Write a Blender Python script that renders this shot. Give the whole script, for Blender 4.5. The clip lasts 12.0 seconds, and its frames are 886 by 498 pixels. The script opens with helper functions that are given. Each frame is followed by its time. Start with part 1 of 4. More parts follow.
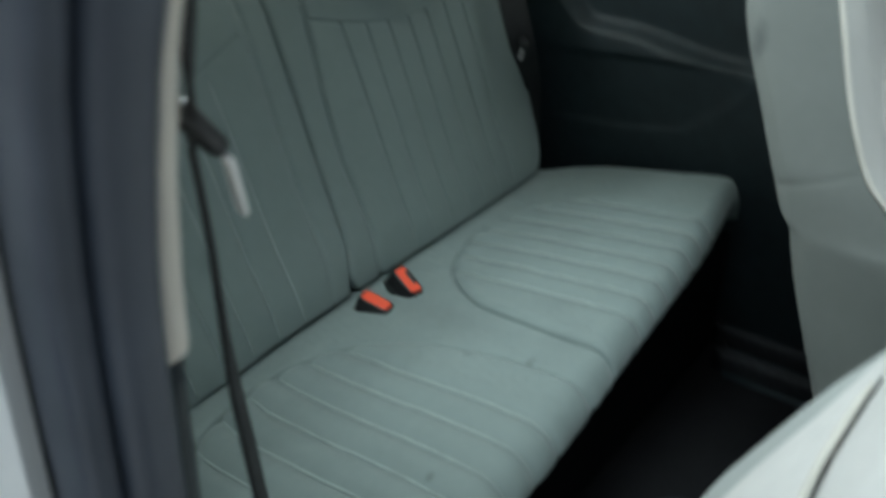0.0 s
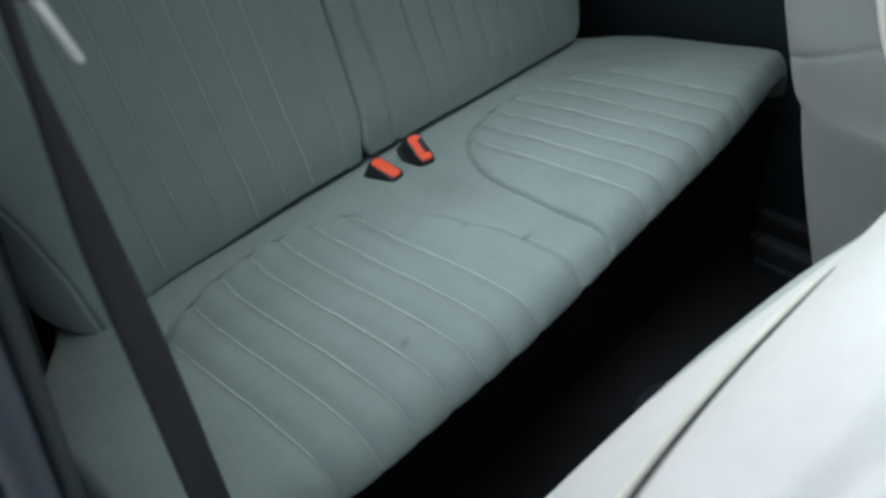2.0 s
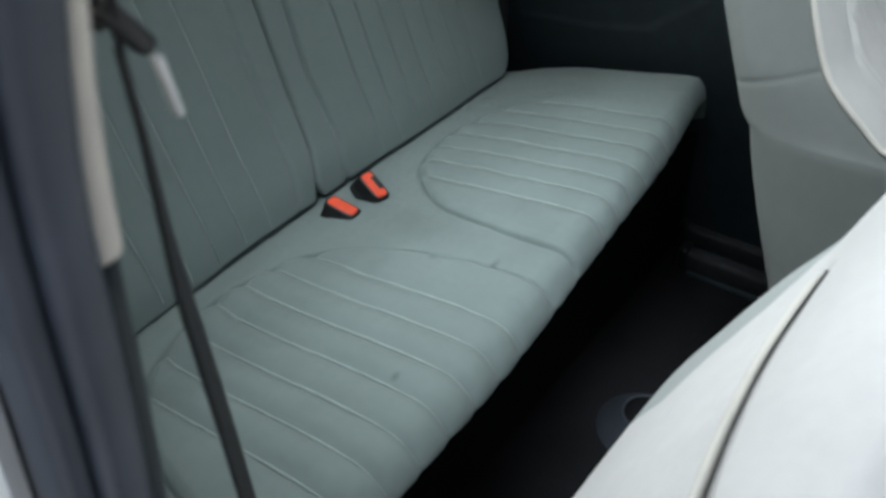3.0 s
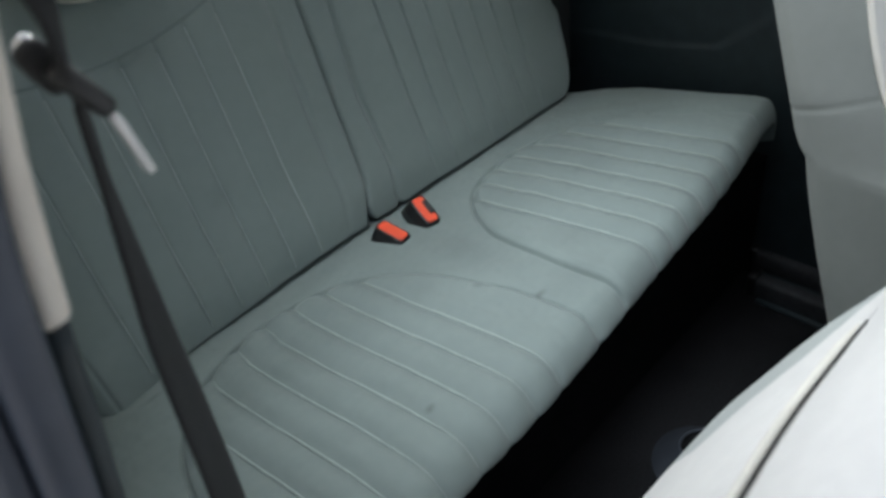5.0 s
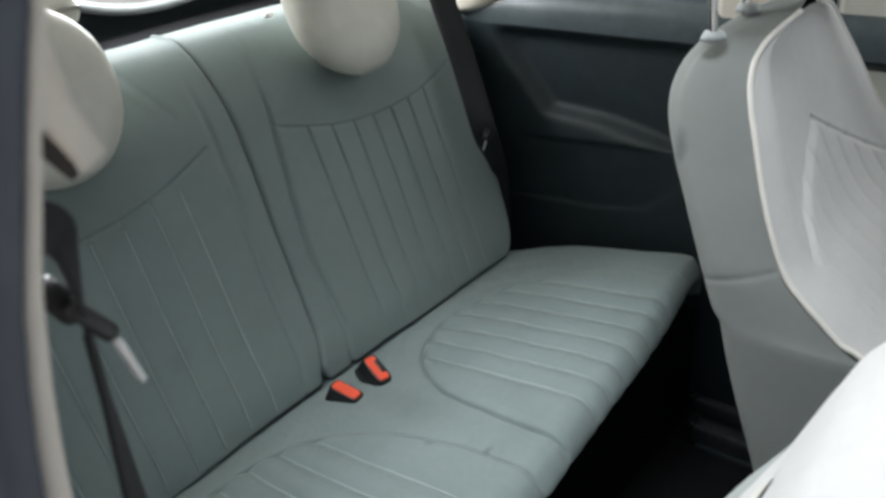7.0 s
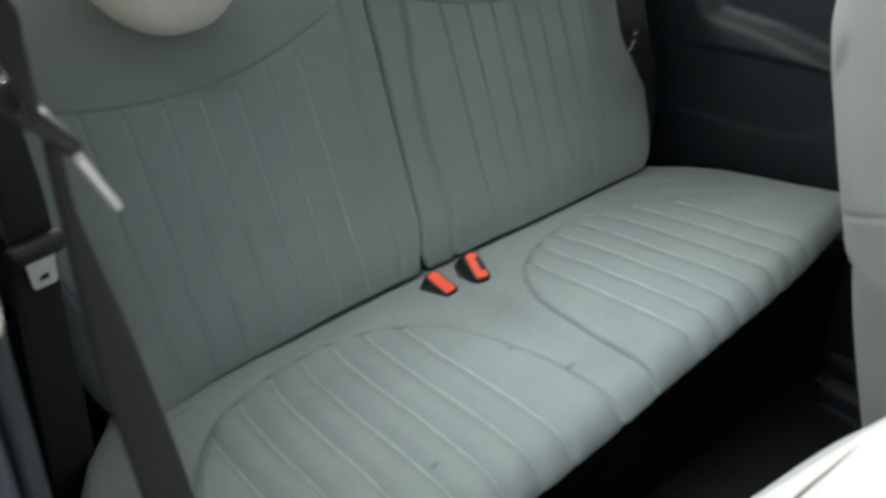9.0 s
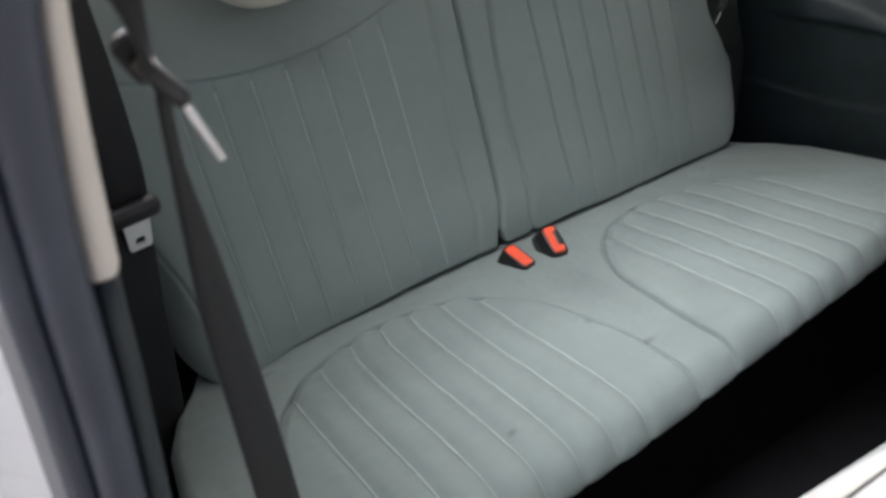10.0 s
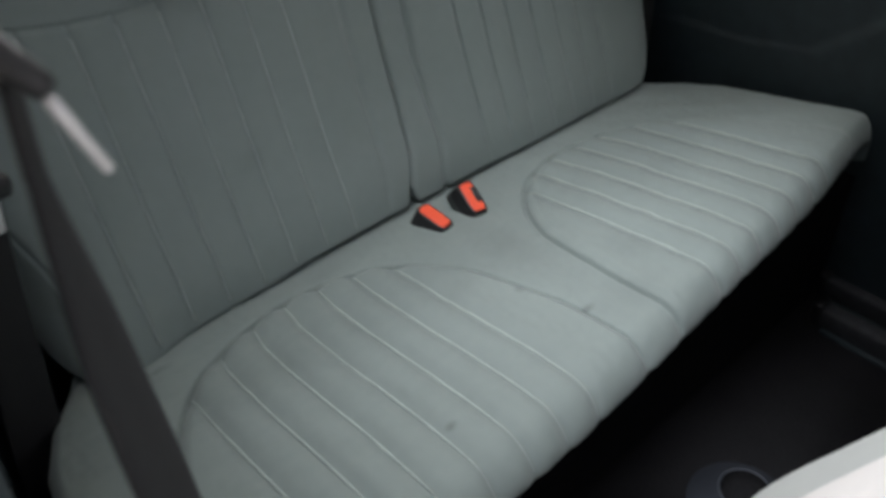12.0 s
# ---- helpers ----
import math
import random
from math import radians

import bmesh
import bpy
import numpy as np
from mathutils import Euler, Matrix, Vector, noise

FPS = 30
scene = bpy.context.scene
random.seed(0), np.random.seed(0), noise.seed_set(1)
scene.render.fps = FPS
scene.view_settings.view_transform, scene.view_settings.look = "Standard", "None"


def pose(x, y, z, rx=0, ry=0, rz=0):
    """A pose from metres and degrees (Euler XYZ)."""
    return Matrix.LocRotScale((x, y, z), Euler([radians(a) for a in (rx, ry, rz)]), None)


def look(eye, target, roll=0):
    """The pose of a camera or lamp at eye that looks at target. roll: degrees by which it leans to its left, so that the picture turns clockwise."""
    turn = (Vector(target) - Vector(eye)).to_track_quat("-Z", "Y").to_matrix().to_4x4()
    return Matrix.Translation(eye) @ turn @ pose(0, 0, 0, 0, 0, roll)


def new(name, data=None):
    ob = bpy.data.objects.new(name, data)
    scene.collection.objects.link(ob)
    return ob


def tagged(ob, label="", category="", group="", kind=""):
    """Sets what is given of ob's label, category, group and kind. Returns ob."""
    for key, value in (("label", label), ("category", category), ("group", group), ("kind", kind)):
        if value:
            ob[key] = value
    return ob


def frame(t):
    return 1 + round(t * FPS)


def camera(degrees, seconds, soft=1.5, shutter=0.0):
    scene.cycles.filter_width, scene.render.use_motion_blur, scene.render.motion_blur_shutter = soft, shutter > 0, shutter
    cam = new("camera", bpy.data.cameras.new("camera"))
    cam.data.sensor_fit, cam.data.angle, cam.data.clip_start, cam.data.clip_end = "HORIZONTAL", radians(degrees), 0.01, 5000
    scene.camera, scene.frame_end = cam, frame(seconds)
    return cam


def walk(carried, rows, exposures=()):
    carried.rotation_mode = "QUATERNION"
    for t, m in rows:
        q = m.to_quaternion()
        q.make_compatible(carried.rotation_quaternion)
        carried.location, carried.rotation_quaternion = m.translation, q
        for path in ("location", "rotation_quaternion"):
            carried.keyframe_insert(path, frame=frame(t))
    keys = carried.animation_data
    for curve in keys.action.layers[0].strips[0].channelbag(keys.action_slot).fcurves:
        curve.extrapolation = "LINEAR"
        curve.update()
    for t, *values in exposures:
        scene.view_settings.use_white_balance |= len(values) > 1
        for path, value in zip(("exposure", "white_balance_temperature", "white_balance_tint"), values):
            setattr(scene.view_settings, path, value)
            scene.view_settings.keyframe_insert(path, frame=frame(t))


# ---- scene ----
cam = camera(56.0, 12.0, soft=3.2, shutter=0.5)
cam.data.dof.use_dof, cam.data.dof.focus_distance, cam.data.dof.aperture_fstop = True, 1.2, 7.0
PATH = [
    (0, (-0.731, -0.804, 1.079), (0.569, 0.301, 0.034), -2.5),
    (0.2, (-0.721, -0.791, 1.071), (0.584, 0.189, -0.087), -4.7),
    (0.5, (-0.693, -0.786, 1.06), (0.598, 0.072, -0.203), -2.4),
    (1, (-0.67, -0.806, 1.064), (0.557, 0.141, -0.201), -2.3),
    (1.5, (-0.662, -0.839, 1.055), (0.452, 0.219, -0.225), -5.6),
    (2, (-0.647, -0.878, 1.059), (0.377, 0.266, -0.222), -4.6),
    (2.5, (-0.671, -0.869, 1.074), (0.478, 0.203, -0.164), -6.5),
    (3, (-0.723, -0.82, 1.076), (0.505, 0.17, -0.154), -2.6),
    (3.2, (-0.726, -0.805, 1.076), (0.503, 0.174, -0.16), -1.8),
    (4.8, (-0.682, -0.842, 1.074), (0.436, 0.29, -0.138), -5.4),
    (5, (-0.67, -0.847, 1.083), (0.439, 0.31, -0.114), -6.3),
    (5.5, (-0.679, -0.869, 1.084), (0.434, 0.299, -0.097), -5.8),
    (6, (-0.682, -0.873, 1.102), (0.519, 0.264, -0.023), -3.6),
    (6.5, (-0.697, -0.879, 1.137), (0.568, 0.317, 0.153), -5.4),
    (6.7, (-0.699, -0.886, 1.145), (0.618, 0.285, 0.2), -5.2),
    (8.3, (-0.686, -0.861, 1.164), (0.617, 0.361, 0.265), -1.8),
    (8.5, (-0.656, -0.875, 1.157), (0.544, 0.407, 0.2), -1.8),
    (9, (-0.611, -0.903, 1.094), (0.365, 0.462, 0.005), -3.5),
    (9.5, (-0.62, -0.917, 1.08), (0.228, 0.517, -0.027), -5.1),
    (10, (-0.628, -0.909, 1.086), (0.193, 0.537, -0.025), -5.9),
    (10.5, (-0.642, -0.906, 1.083), (0.17, 0.533, -0.043), -5.4),
    (11, (-0.633, -0.905, 1.086), (0.203, 0.531, -0.027), -4.2),
    (11.5, (-0.623, -0.865, 1.082), (0.268, 0.53, -0.041), -3.9),
    (12, (-0.598, -0.778, 1.052), (0.395, 0.42, -0.204), -2.3),
]
walk(cam, [(t, look(eye, target, roll)) for t, eye, target, roll in PATH],
     exposures=[(0.0, -1.31, 5750, -3), (0.5, -1.13, 5700, -1), (1.0, -1.19, 5720, 1), (2.0, -1.09, 5800, 4), (5.0, -1.07, 5950, 8), (6.5, -1.11, 6050, 9), (8.5, -0.78, 6200, 9), (9.5, -0.74, 6300, 14), (11.0, -0.60, 6350, 17), (12.0, -0.98, 6300, 15)])

# ---- daylight: bright overcast sky with a wide soft sun ----
world = bpy.data.worlds.new("overcast_sky")
scene.world = world
world.use_nodes = True
wn = world.node_tree.nodes
sky = wn.new("ShaderNodeTexSky")
sky.sky_type, sky.sun_disc = "NISHITA", False
sky.sun_elevation, sky.sun_rotation = radians(75), radians(266)
sky.air_density, sky.dust_density, sky.ozone_density = 0.7, 4.0, 0.3
wn["Background"].inputs["Strength"].default_value = 0.15
world.node_tree.links.new(sky.outputs["Color"], wn["Background"].inputs["Color"])
sun = new("sun", bpy.data.lights.new("sun", "SUN"))
sun.data.energy, sun.data.angle, sun.data.color = 5.0, radians(30), (0.95, 0.99, 1.0)
sun.matrix_world = look((-1.3, -0.1, 5.0), (0, 0, 0))


def opening_light(name, eye, target, width, height, watts):
    """Sky light that enters through one of the car's windows."""
    lamp = new(name, bpy.data.lights.new(name, "AREA"))
    lamp.data.shape, lamp.data.size, lamp.data.size_y, lamp.data.energy = "RECTANGLE", width, height, watts
    lamp.data.color = (1.0, 0.99, 0.95)
    lamp.matrix_world = look(eye, target)


opening_light("windscreen_daylight", (0.0, -1.80, 1.17), (0.0, 0.0, 0.45), 1.15, 0.45, 0.2)
opening_light("rear_window_daylight", (0.05, 0.60, 1.12), (0.0, -0.5, 0.75), 0.85, 0.36, 36)
opening_light("far_rear_window_daylight", (0.70, -0.10, 1.12), (0.30, 0.25, 0.80), 0.36, 0.34, 0.9)
opening_light("far_door_window_daylight", (0.70, -0.95, 1.14), (-0.3, -0.8, 0.5), 0.60, 0.34, 3.0)


# ---- materials ----
def material(name, colour, rough=0.6, metal=0.0, spread=0.06, scale=40.0, bump=0.0, bump_scale=400.0,
             stain=0.0, stain_scale=6.0, sheen=0.0, coat=0.0):
    mat = bpy.data.materials.new(name)
    mat.use_nodes = True
    nt = mat.node_tree
    n, ln = nt.nodes, nt.links
    b = n["Principled BSDF"]
    b.inputs["Roughness"].default_value = rough
    b.inputs["Metallic"].default_value = metal
    b.inputs["Sheen Weight"].default_value = sheen
    b.inputs["Coat Weight"].default_value = coat
    co = n.new("ShaderNodeTexCoord")
    fine = n.new("ShaderNodeTexNoise")
    fine.inputs["Scale"].default_value, fine.inputs["Detail"].default_value = scale, 5.0
    ln.new(co.outputs["Object"], fine.inputs["Vector"])
    ramp = n.new("ShaderNodeValToRGB")
    ramp.color_ramp.elements[0].position, ramp.color_ramp.elements[1].position = 0.3, 0.7
    ramp.color_ramp.elements[0].color = (*[c * (1 - spread) for c in colour], 1)
    ramp.color_ramp.elements[1].color = (*[min(1.0, c * (1 + spread)) for c in colour], 1)
    ln.new(fine.outputs["Fac"], ramp.inputs["Fac"])
    out = ramp.outputs["Color"]
    if stain:
        big = n.new("ShaderNodeTexNoise")
        big.inputs["Scale"].default_value, big.inputs["Detail"].default_value = stain_scale, 3.0
        big.inputs["Roughness"].default_value = 0.6
        ln.new(co.outputs["Object"], big.inputs["Vector"])
        sr = n.new("ShaderNodeValToRGB")
        sr.color_ramp.elements[0].position, sr.color_ramp.elements[1].position = 0.34, 0.6
        sr.color_ramp.elements[0].color = (1 - stain, 1 - stain, 1 - stain, 1)
        sr.color_ramp.elements[1].color = (1, 1, 1, 1)
        ln.new(big.outputs["Fac"], sr.inputs["Fac"])
        mul = n.new("ShaderNodeMix")
        mul.data_type, mul.blend_type = "RGBA", "MULTIPLY"
        mul.inputs["Factor"].default_value = 1.0
        ln.new(out, mul.inputs["A"])
        ln.new(sr.outputs["Color"], mul.inputs["B"])
        out = mul.outputs["Result"]
    ln.new(out, b.inputs["Base Color"])
    if bump:
        bn = n.new("ShaderNodeTexNoise")
        bn.inputs["Scale"].default_value, bn.inputs["Detail"].default_value = bump_scale, 3.0
        ln.new(co.outputs["Object"], bn.inputs["Vector"])
        bp = n.new("ShaderNodeBump")
        bp.inputs["Strength"].default_value, bp.inputs["Distance"].default_value = bump, 0.001
        ln.new(bn.outputs["Fac"], bp.inputs["Height"])
        ln.new(bp.outputs["Normal"], b.inputs["Normal"])
    return mat


def woven(name, colour):
    """Seat cloth: a fine ribbed weave with faint soiling."""
    mat = material(name, colour, rough=0.80, spread=0.022, scale=70, stain=0.06, stain_scale=4.0, sheen=0.15)
    n, ln = mat.node_tree.nodes, mat.node_tree.links
    b = n["Principled BSDF"]
    co = n.new("ShaderNodeTexCoord")
    w1, w2 = n.new("ShaderNodeTexWave"), n.new("ShaderNodeTexWave")
    for w, d in ((w1, "X"), (w2, "DIAGONAL")):
        w.bands_direction = d
        w.inputs["Scale"].default_value, w.inputs["Distortion"].default_value = 420.0, 0.6
        ln.new(co.outputs["Object"], w.inputs["Vector"])
    add = n.new("ShaderNodeMath")
    ln.new(w1.outputs["Fac"], add.inputs[0])
    ln.new(w2.outputs["Fac"], add.inputs[1])
    bp = n.new("ShaderNodeBump")
    bp.inputs["Strength"].default_value, bp.inputs["Distance"].default_value = 0.16, 0.0005
    ln.new(add.outputs[0], bp.inputs["Height"])
    ln.new(bp.outputs["Normal"], b.inputs["Normal"])
    return mat


def soil_and_shade(mat, marks):
    """Dark worn marks, and shade painted along a crease: (place, half sizes, strength), in the object's own metres."""
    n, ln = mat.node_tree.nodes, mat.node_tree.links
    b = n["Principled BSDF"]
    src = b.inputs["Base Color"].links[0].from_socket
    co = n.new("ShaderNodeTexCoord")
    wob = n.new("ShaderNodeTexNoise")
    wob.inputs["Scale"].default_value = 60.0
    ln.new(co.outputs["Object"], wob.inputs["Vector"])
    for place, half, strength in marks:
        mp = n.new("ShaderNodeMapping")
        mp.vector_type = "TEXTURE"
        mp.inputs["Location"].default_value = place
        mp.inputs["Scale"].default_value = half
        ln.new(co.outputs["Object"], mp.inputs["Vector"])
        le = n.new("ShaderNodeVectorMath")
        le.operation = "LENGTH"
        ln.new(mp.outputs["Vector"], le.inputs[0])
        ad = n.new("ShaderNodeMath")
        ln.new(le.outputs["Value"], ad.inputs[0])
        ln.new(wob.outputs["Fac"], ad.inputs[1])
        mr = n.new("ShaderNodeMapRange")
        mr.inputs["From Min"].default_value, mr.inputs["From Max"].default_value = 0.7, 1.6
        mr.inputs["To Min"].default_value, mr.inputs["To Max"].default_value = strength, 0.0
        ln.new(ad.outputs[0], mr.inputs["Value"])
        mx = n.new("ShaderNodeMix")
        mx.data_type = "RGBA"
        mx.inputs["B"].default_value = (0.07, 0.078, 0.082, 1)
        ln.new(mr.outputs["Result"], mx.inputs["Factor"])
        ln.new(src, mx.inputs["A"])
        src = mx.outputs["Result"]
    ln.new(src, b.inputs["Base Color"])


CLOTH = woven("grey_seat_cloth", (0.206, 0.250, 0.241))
# the second mark paints the shade along the backrest crease into the cloth
soil_and_shade(CLOTH, [((0.008, -0.20, 0.37), (0.042, 0.14, 0.06), 0.15), ((-0.21, -0.03, 0.345), (0.16, 0.022, 0.03), 0.12), ((0.03, -0.36, 0.39), (0.07, 0.035, 0.05), 0.10), ((-0.052, -0.262, 0.37), (0.012, 0.009, 0.05), 0.5), ((-0.023, -0.342, 0.38), (0.012, 0.006, 0.05), 0.55), ((-0.258, -0.369, 0.39), (0.008, 0.006, 0.05), 0.55),
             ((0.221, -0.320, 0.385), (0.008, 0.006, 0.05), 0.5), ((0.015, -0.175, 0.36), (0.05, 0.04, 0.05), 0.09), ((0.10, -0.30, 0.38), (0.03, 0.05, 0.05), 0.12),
             ((-0.215, 0.06, 0.50), (0.026, 0.08, 0.018), 0.13), ((0.43, -0.30, 0.385), (0.007, 0.006, 0.05), 0.35), ((-0.43, -0.05, 0.345), (0.02, 0.006, 0.04), 0.3), ((-0.10, -0.20, 0.37), (0.05, 0.02, 0.05), 0.10), ((0.30, -0.20, 0.37), (0.06, 0.03, 0.05), 0.10), ((0.13, 0.10, 0.60), (0.02, 0.08, 0.008), 0.10)])
LEATHER = material("ivory_leatherette", (0.63, 0.615, 0.54), rough=0.42, spread=0.04, bump=0.15, bump_scale=900, stain=0.05)
# front seat fabric with the shade of the side faces in its colour
SEATCLOTH = woven("shaded_front_seat_cloth", (0.225, 0.240, 0.224))
soil_and_shade(SEATCLOTH, [((0.178, -0.500, 0.785), (0.05, 0.012, 0.026), 0.6)])
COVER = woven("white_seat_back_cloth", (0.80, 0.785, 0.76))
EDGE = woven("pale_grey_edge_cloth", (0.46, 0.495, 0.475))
# lit copy of that fabric for the seat's front face
INSERT = woven("lit_insert_cloth", (0.60, 0.59, 0.555))
PIPING = material("ivory_piping", (0.74, 0.71, 0.64), rough=0.45, spread=0.04)
CREAM = material("cream_trim_plastic", (0.76, 0.70, 0.61), rough=0.5, spread=0.03, bump=0.1, bump_scale=1200, stain=0.05)
DARK = material("black_grained_trim", (0.020, 0.031, 0.036), rough=0.5, spread=0.15, bump=0.35, bump_scale=1500, stain=0.2)
# lighter copy of the black trim, part of the sky reflection in its colour
SILL = material("sky_lit_sill_trim", (0.08, 0.097, 0.105), rough=0.22, spread=0.1, bump=0.25, bump_scale=1500)
CARPET = material("black_carpet", (0.015, 0.0152, 0.0165), rough=0.95, spread=0.4, scale=300, bump=0.8, bump_scale=700, stain=0.3)
RUBBER = material("door_seal_rubber", (0.055, 0.064, 0.088), rough=0.40, spread=0.12, scale=25, bump=0.1, stain=0.25)
WEB = material("black_webbing", (0.0095, 0.010, 0.011), rough=0.75, spread=0.2, scale=500, bump=0.6, bump_scale=1800)
BLACK = material("black_plastic", (0.012, 0.012, 0.013), rough=0.35, spread=0.2)
RED = material("orange_red_button", (0.86, 0.095, 0.038), rough=0.42, spread=0.08)
CHROME = material("bright_steel", (0.75, 0.75, 0.74), rough=0.22, metal=1.0, spread=0.05)
WHITE = material("white_car_paint", (0.88, 0.88, 0.87), rough=0.25, spread=0.01, coat=0.6)
GROUND = material("pale_gravel", (0.66, 0.62, 0.55), rough=0.95, spread=0.45, scale=60, bump=0.8, bump_scale=90, stain=0.35, stain_scale=2.0)
CUP = material("blue_grey_plastic", (0.022, 0.027, 0.036), rough=0.75, spread=0.1)
RIM = material("pale_window_rim", (0.60, 0.64, 0.66), rough=0.3, spread=0.03)
PALE_STEEL = material("satin_steel", (0.88, 0.87, 0.86), rough=0.4, metal=0.25, spread=0.06)
CARPET.node_tree.nodes["Principled BSDF"].inputs["Specular IOR Level"].default_value = 0.1
RAIL = material("dull_rail_steel", (0.028, 0.030, 0.034), rough=0.75, spread=0.3, scale=80, stain=0.3)
COLLAR = material("grey_collar_plastic", (0.42, 0.44, 0.43), rough=0.3, spread=0.05)
SLOT = material("slot_shadow_plastic", (0.035, 0.028, 0.024), rough=0.8, spread=0.2)
THREAD = material("pale_thread", (0.325, 0.378, 0.365), rough=0.7, spread=0.1)


def glass_material():
    mat = bpy.data.materials.new("window_glass")
    mat.use_nodes = True
    b = mat.node_tree.nodes["Principled BSDF"]
    b.inputs["Transmission Weight"].default_value, b.inputs["Roughness"].default_value = 1.0, 0.0
    b.inputs["IOR"].default_value = 1.05
    b.inputs["Base Color"].default_value = (0.93, 0.96, 0.95, 1)
    return mat


GLASS = glass_material()


# ---- mesh helpers ----
def obj(name, verts, faces, mat, parent=None, label="", smooth=True):
    me = bpy.data.meshes.new(name)
    me.from_pydata([tuple(map(float, v)) for v in verts], [], faces)
    me.update()
    if smooth:
        me.polygons.foreach_set("use_smooth", [True] * len(me.polygons))
    me.materials.append(mat)
    ob = new(name, me)
    if parent:
        ob.parent = parent
    return tagged(ob, label)


def part(name, bm, mat, parent=None, label="", smooth=True):
    me = bpy.data.meshes.new(name)
    bm.to_mesh(me)
    bm.free()
    if smooth:
        me.polygons.foreach_set("use_smooth", [True] * len(me.polygons))
    me.materials.append(mat)
    ob = new(name, me)
    if parent:
        ob.parent = parent
    return tagged(ob, label)


def thing(name, label, category, group="", kind=""):
    ob = new(name)
    ob.empty_display_size = 0.05
    return tagged(ob, label, category, group, kind)


def grid_faces(nu, nv, closed_u=False, flip=False):
    f = []
    for j in range(nv - 1):
        for i in range(nu if closed_u else nu - 1):
            a, b = j * nu + i, j * nu + (i + 1) % nu
            q = (a, b, b + nu, a + nu)
            f.append(q[::-1] if flip else q)
    return f


def sheet(name, X, Y, Z, mat, parent=None, label="", flip=False):
    """A mesh from three arrays of the same two-dimensional size."""
    nv, nu = X.shape
    v = np.stack([X.ravel(), Y.ravel(), Z.ravel()], 1)
    return obj(name, v, grid_faces(nu, nv, False, flip), mat, parent, label)


def box(size, centre=(0, 0, 0), bevel=0.004, seg=2, m=None):
    bm = bmesh.new()
    bmesh.ops.create_cube(bm, size=1.0)
    bmesh.ops.scale(bm, vec=size, verts=bm.verts)
    if bevel:
        bmesh.ops.bevel(bm, geom=list(bm.edges), offset=bevel, segments=seg, affect="EDGES", profile=0.5)
    if m is not None:
        bmesh.ops.transform(bm, matrix=m, verts=bm.verts)
    bmesh.ops.translate(bm, vec=centre, verts=bm.verts)
    return bm


def spline(pts, n):
    """Catmull-Rom through the points, n samples."""
    p = np.array(pts, float)
    p = np.vstack([2 * p[0] - p[1], p, 2 * p[-1] - p[-2]])
    t = np.linspace(0, len(p) - 3 - 1e-9, n)
    i = t.astype(int)
    u = (t - i)[:, None]
    a, b, c, d = p[i], p[i + 1], p[i + 2], p[i + 3]
    return 0.5 * (2 * b + (c - a) * u + (2 * a - 5 * b + 4 * c - d) * u * u + (3 * b - a - 3 * c + d) * u ** 3)


def tube(name, pts, radius, mat, parent=None, label="", n=60, sides=10):
    """A round cord swept along a smooth curve, with closed ends."""
    c = spline(pts, n)
    r = np.full(n, radius) if np.isscalar(radius) else np.interp(np.linspace(0, 1, n), np.linspace(0, 1, len(radius)), radius)
    t = np.gradient(c, axis=0)
    t /= np.linalg.norm(t, axis=1)[:, None]
    ref = np.array([0.31, 0.17, 0.93])
    a = np.cross(t, ref)
    a /= np.linalg.norm(a, axis=1)[:, None]
    b = np.cross(t, a)
    ang = np.linspace(0, 2 * math.pi, sides, endpoint=False)
    v = (c[:, None, :] + r[:, None, None] * (np.cos(ang)[None, :, None] * a[:, None, :] + np.sin(ang)[None, :, None] * b[:, None, :])).reshape(-1, 3)
    f = grid_faces(sides, n, True) + [tuple(range(sides))[::-1], tuple(range((n - 1) * sides, n * sides))]
    return obj(name, v, f, mat, parent, label)


def loft(name, loops, mat, parent=None, label="", caps=True, smooth=True):
    """Closed loops of equal length joined to one skin."""
    n = len(loops[0])
    v = [p for lp in loops for p in lp]
    f = grid_faces(n, len(loops), True)
    if caps:
        f += [tuple(range(n))[::-1], tuple(range((len(loops) - 1) * n, len(loops) * n))]
    return obj(name, v, f, mat, parent, label, smooth)


def strap(name, pts, widths, across, mat, parent=None, label="", thick=0.0014, n=50):
    """A flat band with real thickness along a curve; across: its width direction at each control point."""
    c = spline(pts, n)
    w = np.interp(np.linspace(0, 1, n), np.linspace(0, 1, len(widths)), widths)
    a = spline(across, n)
    t = np.gradient(c, axis=0)
    t /= np.linalg.norm(t, axis=1)[:, None]
    a -= (a * t).sum(1)[:, None] * t
    a /= np.linalg.norm(a, axis=1)[:, None]
    nn = np.cross(t, a)
    prof = [(-0.5, 0), (-0.47, 1), (-0.2, 0.8), (0.2, 0.8), (0.47, 1), (0.5, 0), (0.47, -1), (0.2, -0.8), (-0.2, -0.8), (-0.47, -1)]
    v = np.stack([c + a * (w * p)[:, None] + nn * (thick * q) for p, q in prof], 1).reshape(-1, 3)
    f = grid_faces(len(prof), n, True) + [tuple(range(len(prof)))[::-1], tuple(range((n - 1) * len(prof), n * len(prof)))]
    return obj(name, v, f, mat, parent, label)


def seg_dist(px, py, poly):
    """Distance of many points from a polyline in the plane."""
    best = np.full(px.shape, 9.0)
    for (ax, ay), (bx, by) in zip(poly[:-1], poly[1:]):
        dx, dy = bx - ax, by - ay
        k = np.clip(((px - ax) * dx + (py - ay) * dy) / (dx * dx + dy * dy + 1e-12), 0, 1)
        best = np.minimum(best, np.hypot(px - ax - k * dx, py - ay - k * dy))
    return best


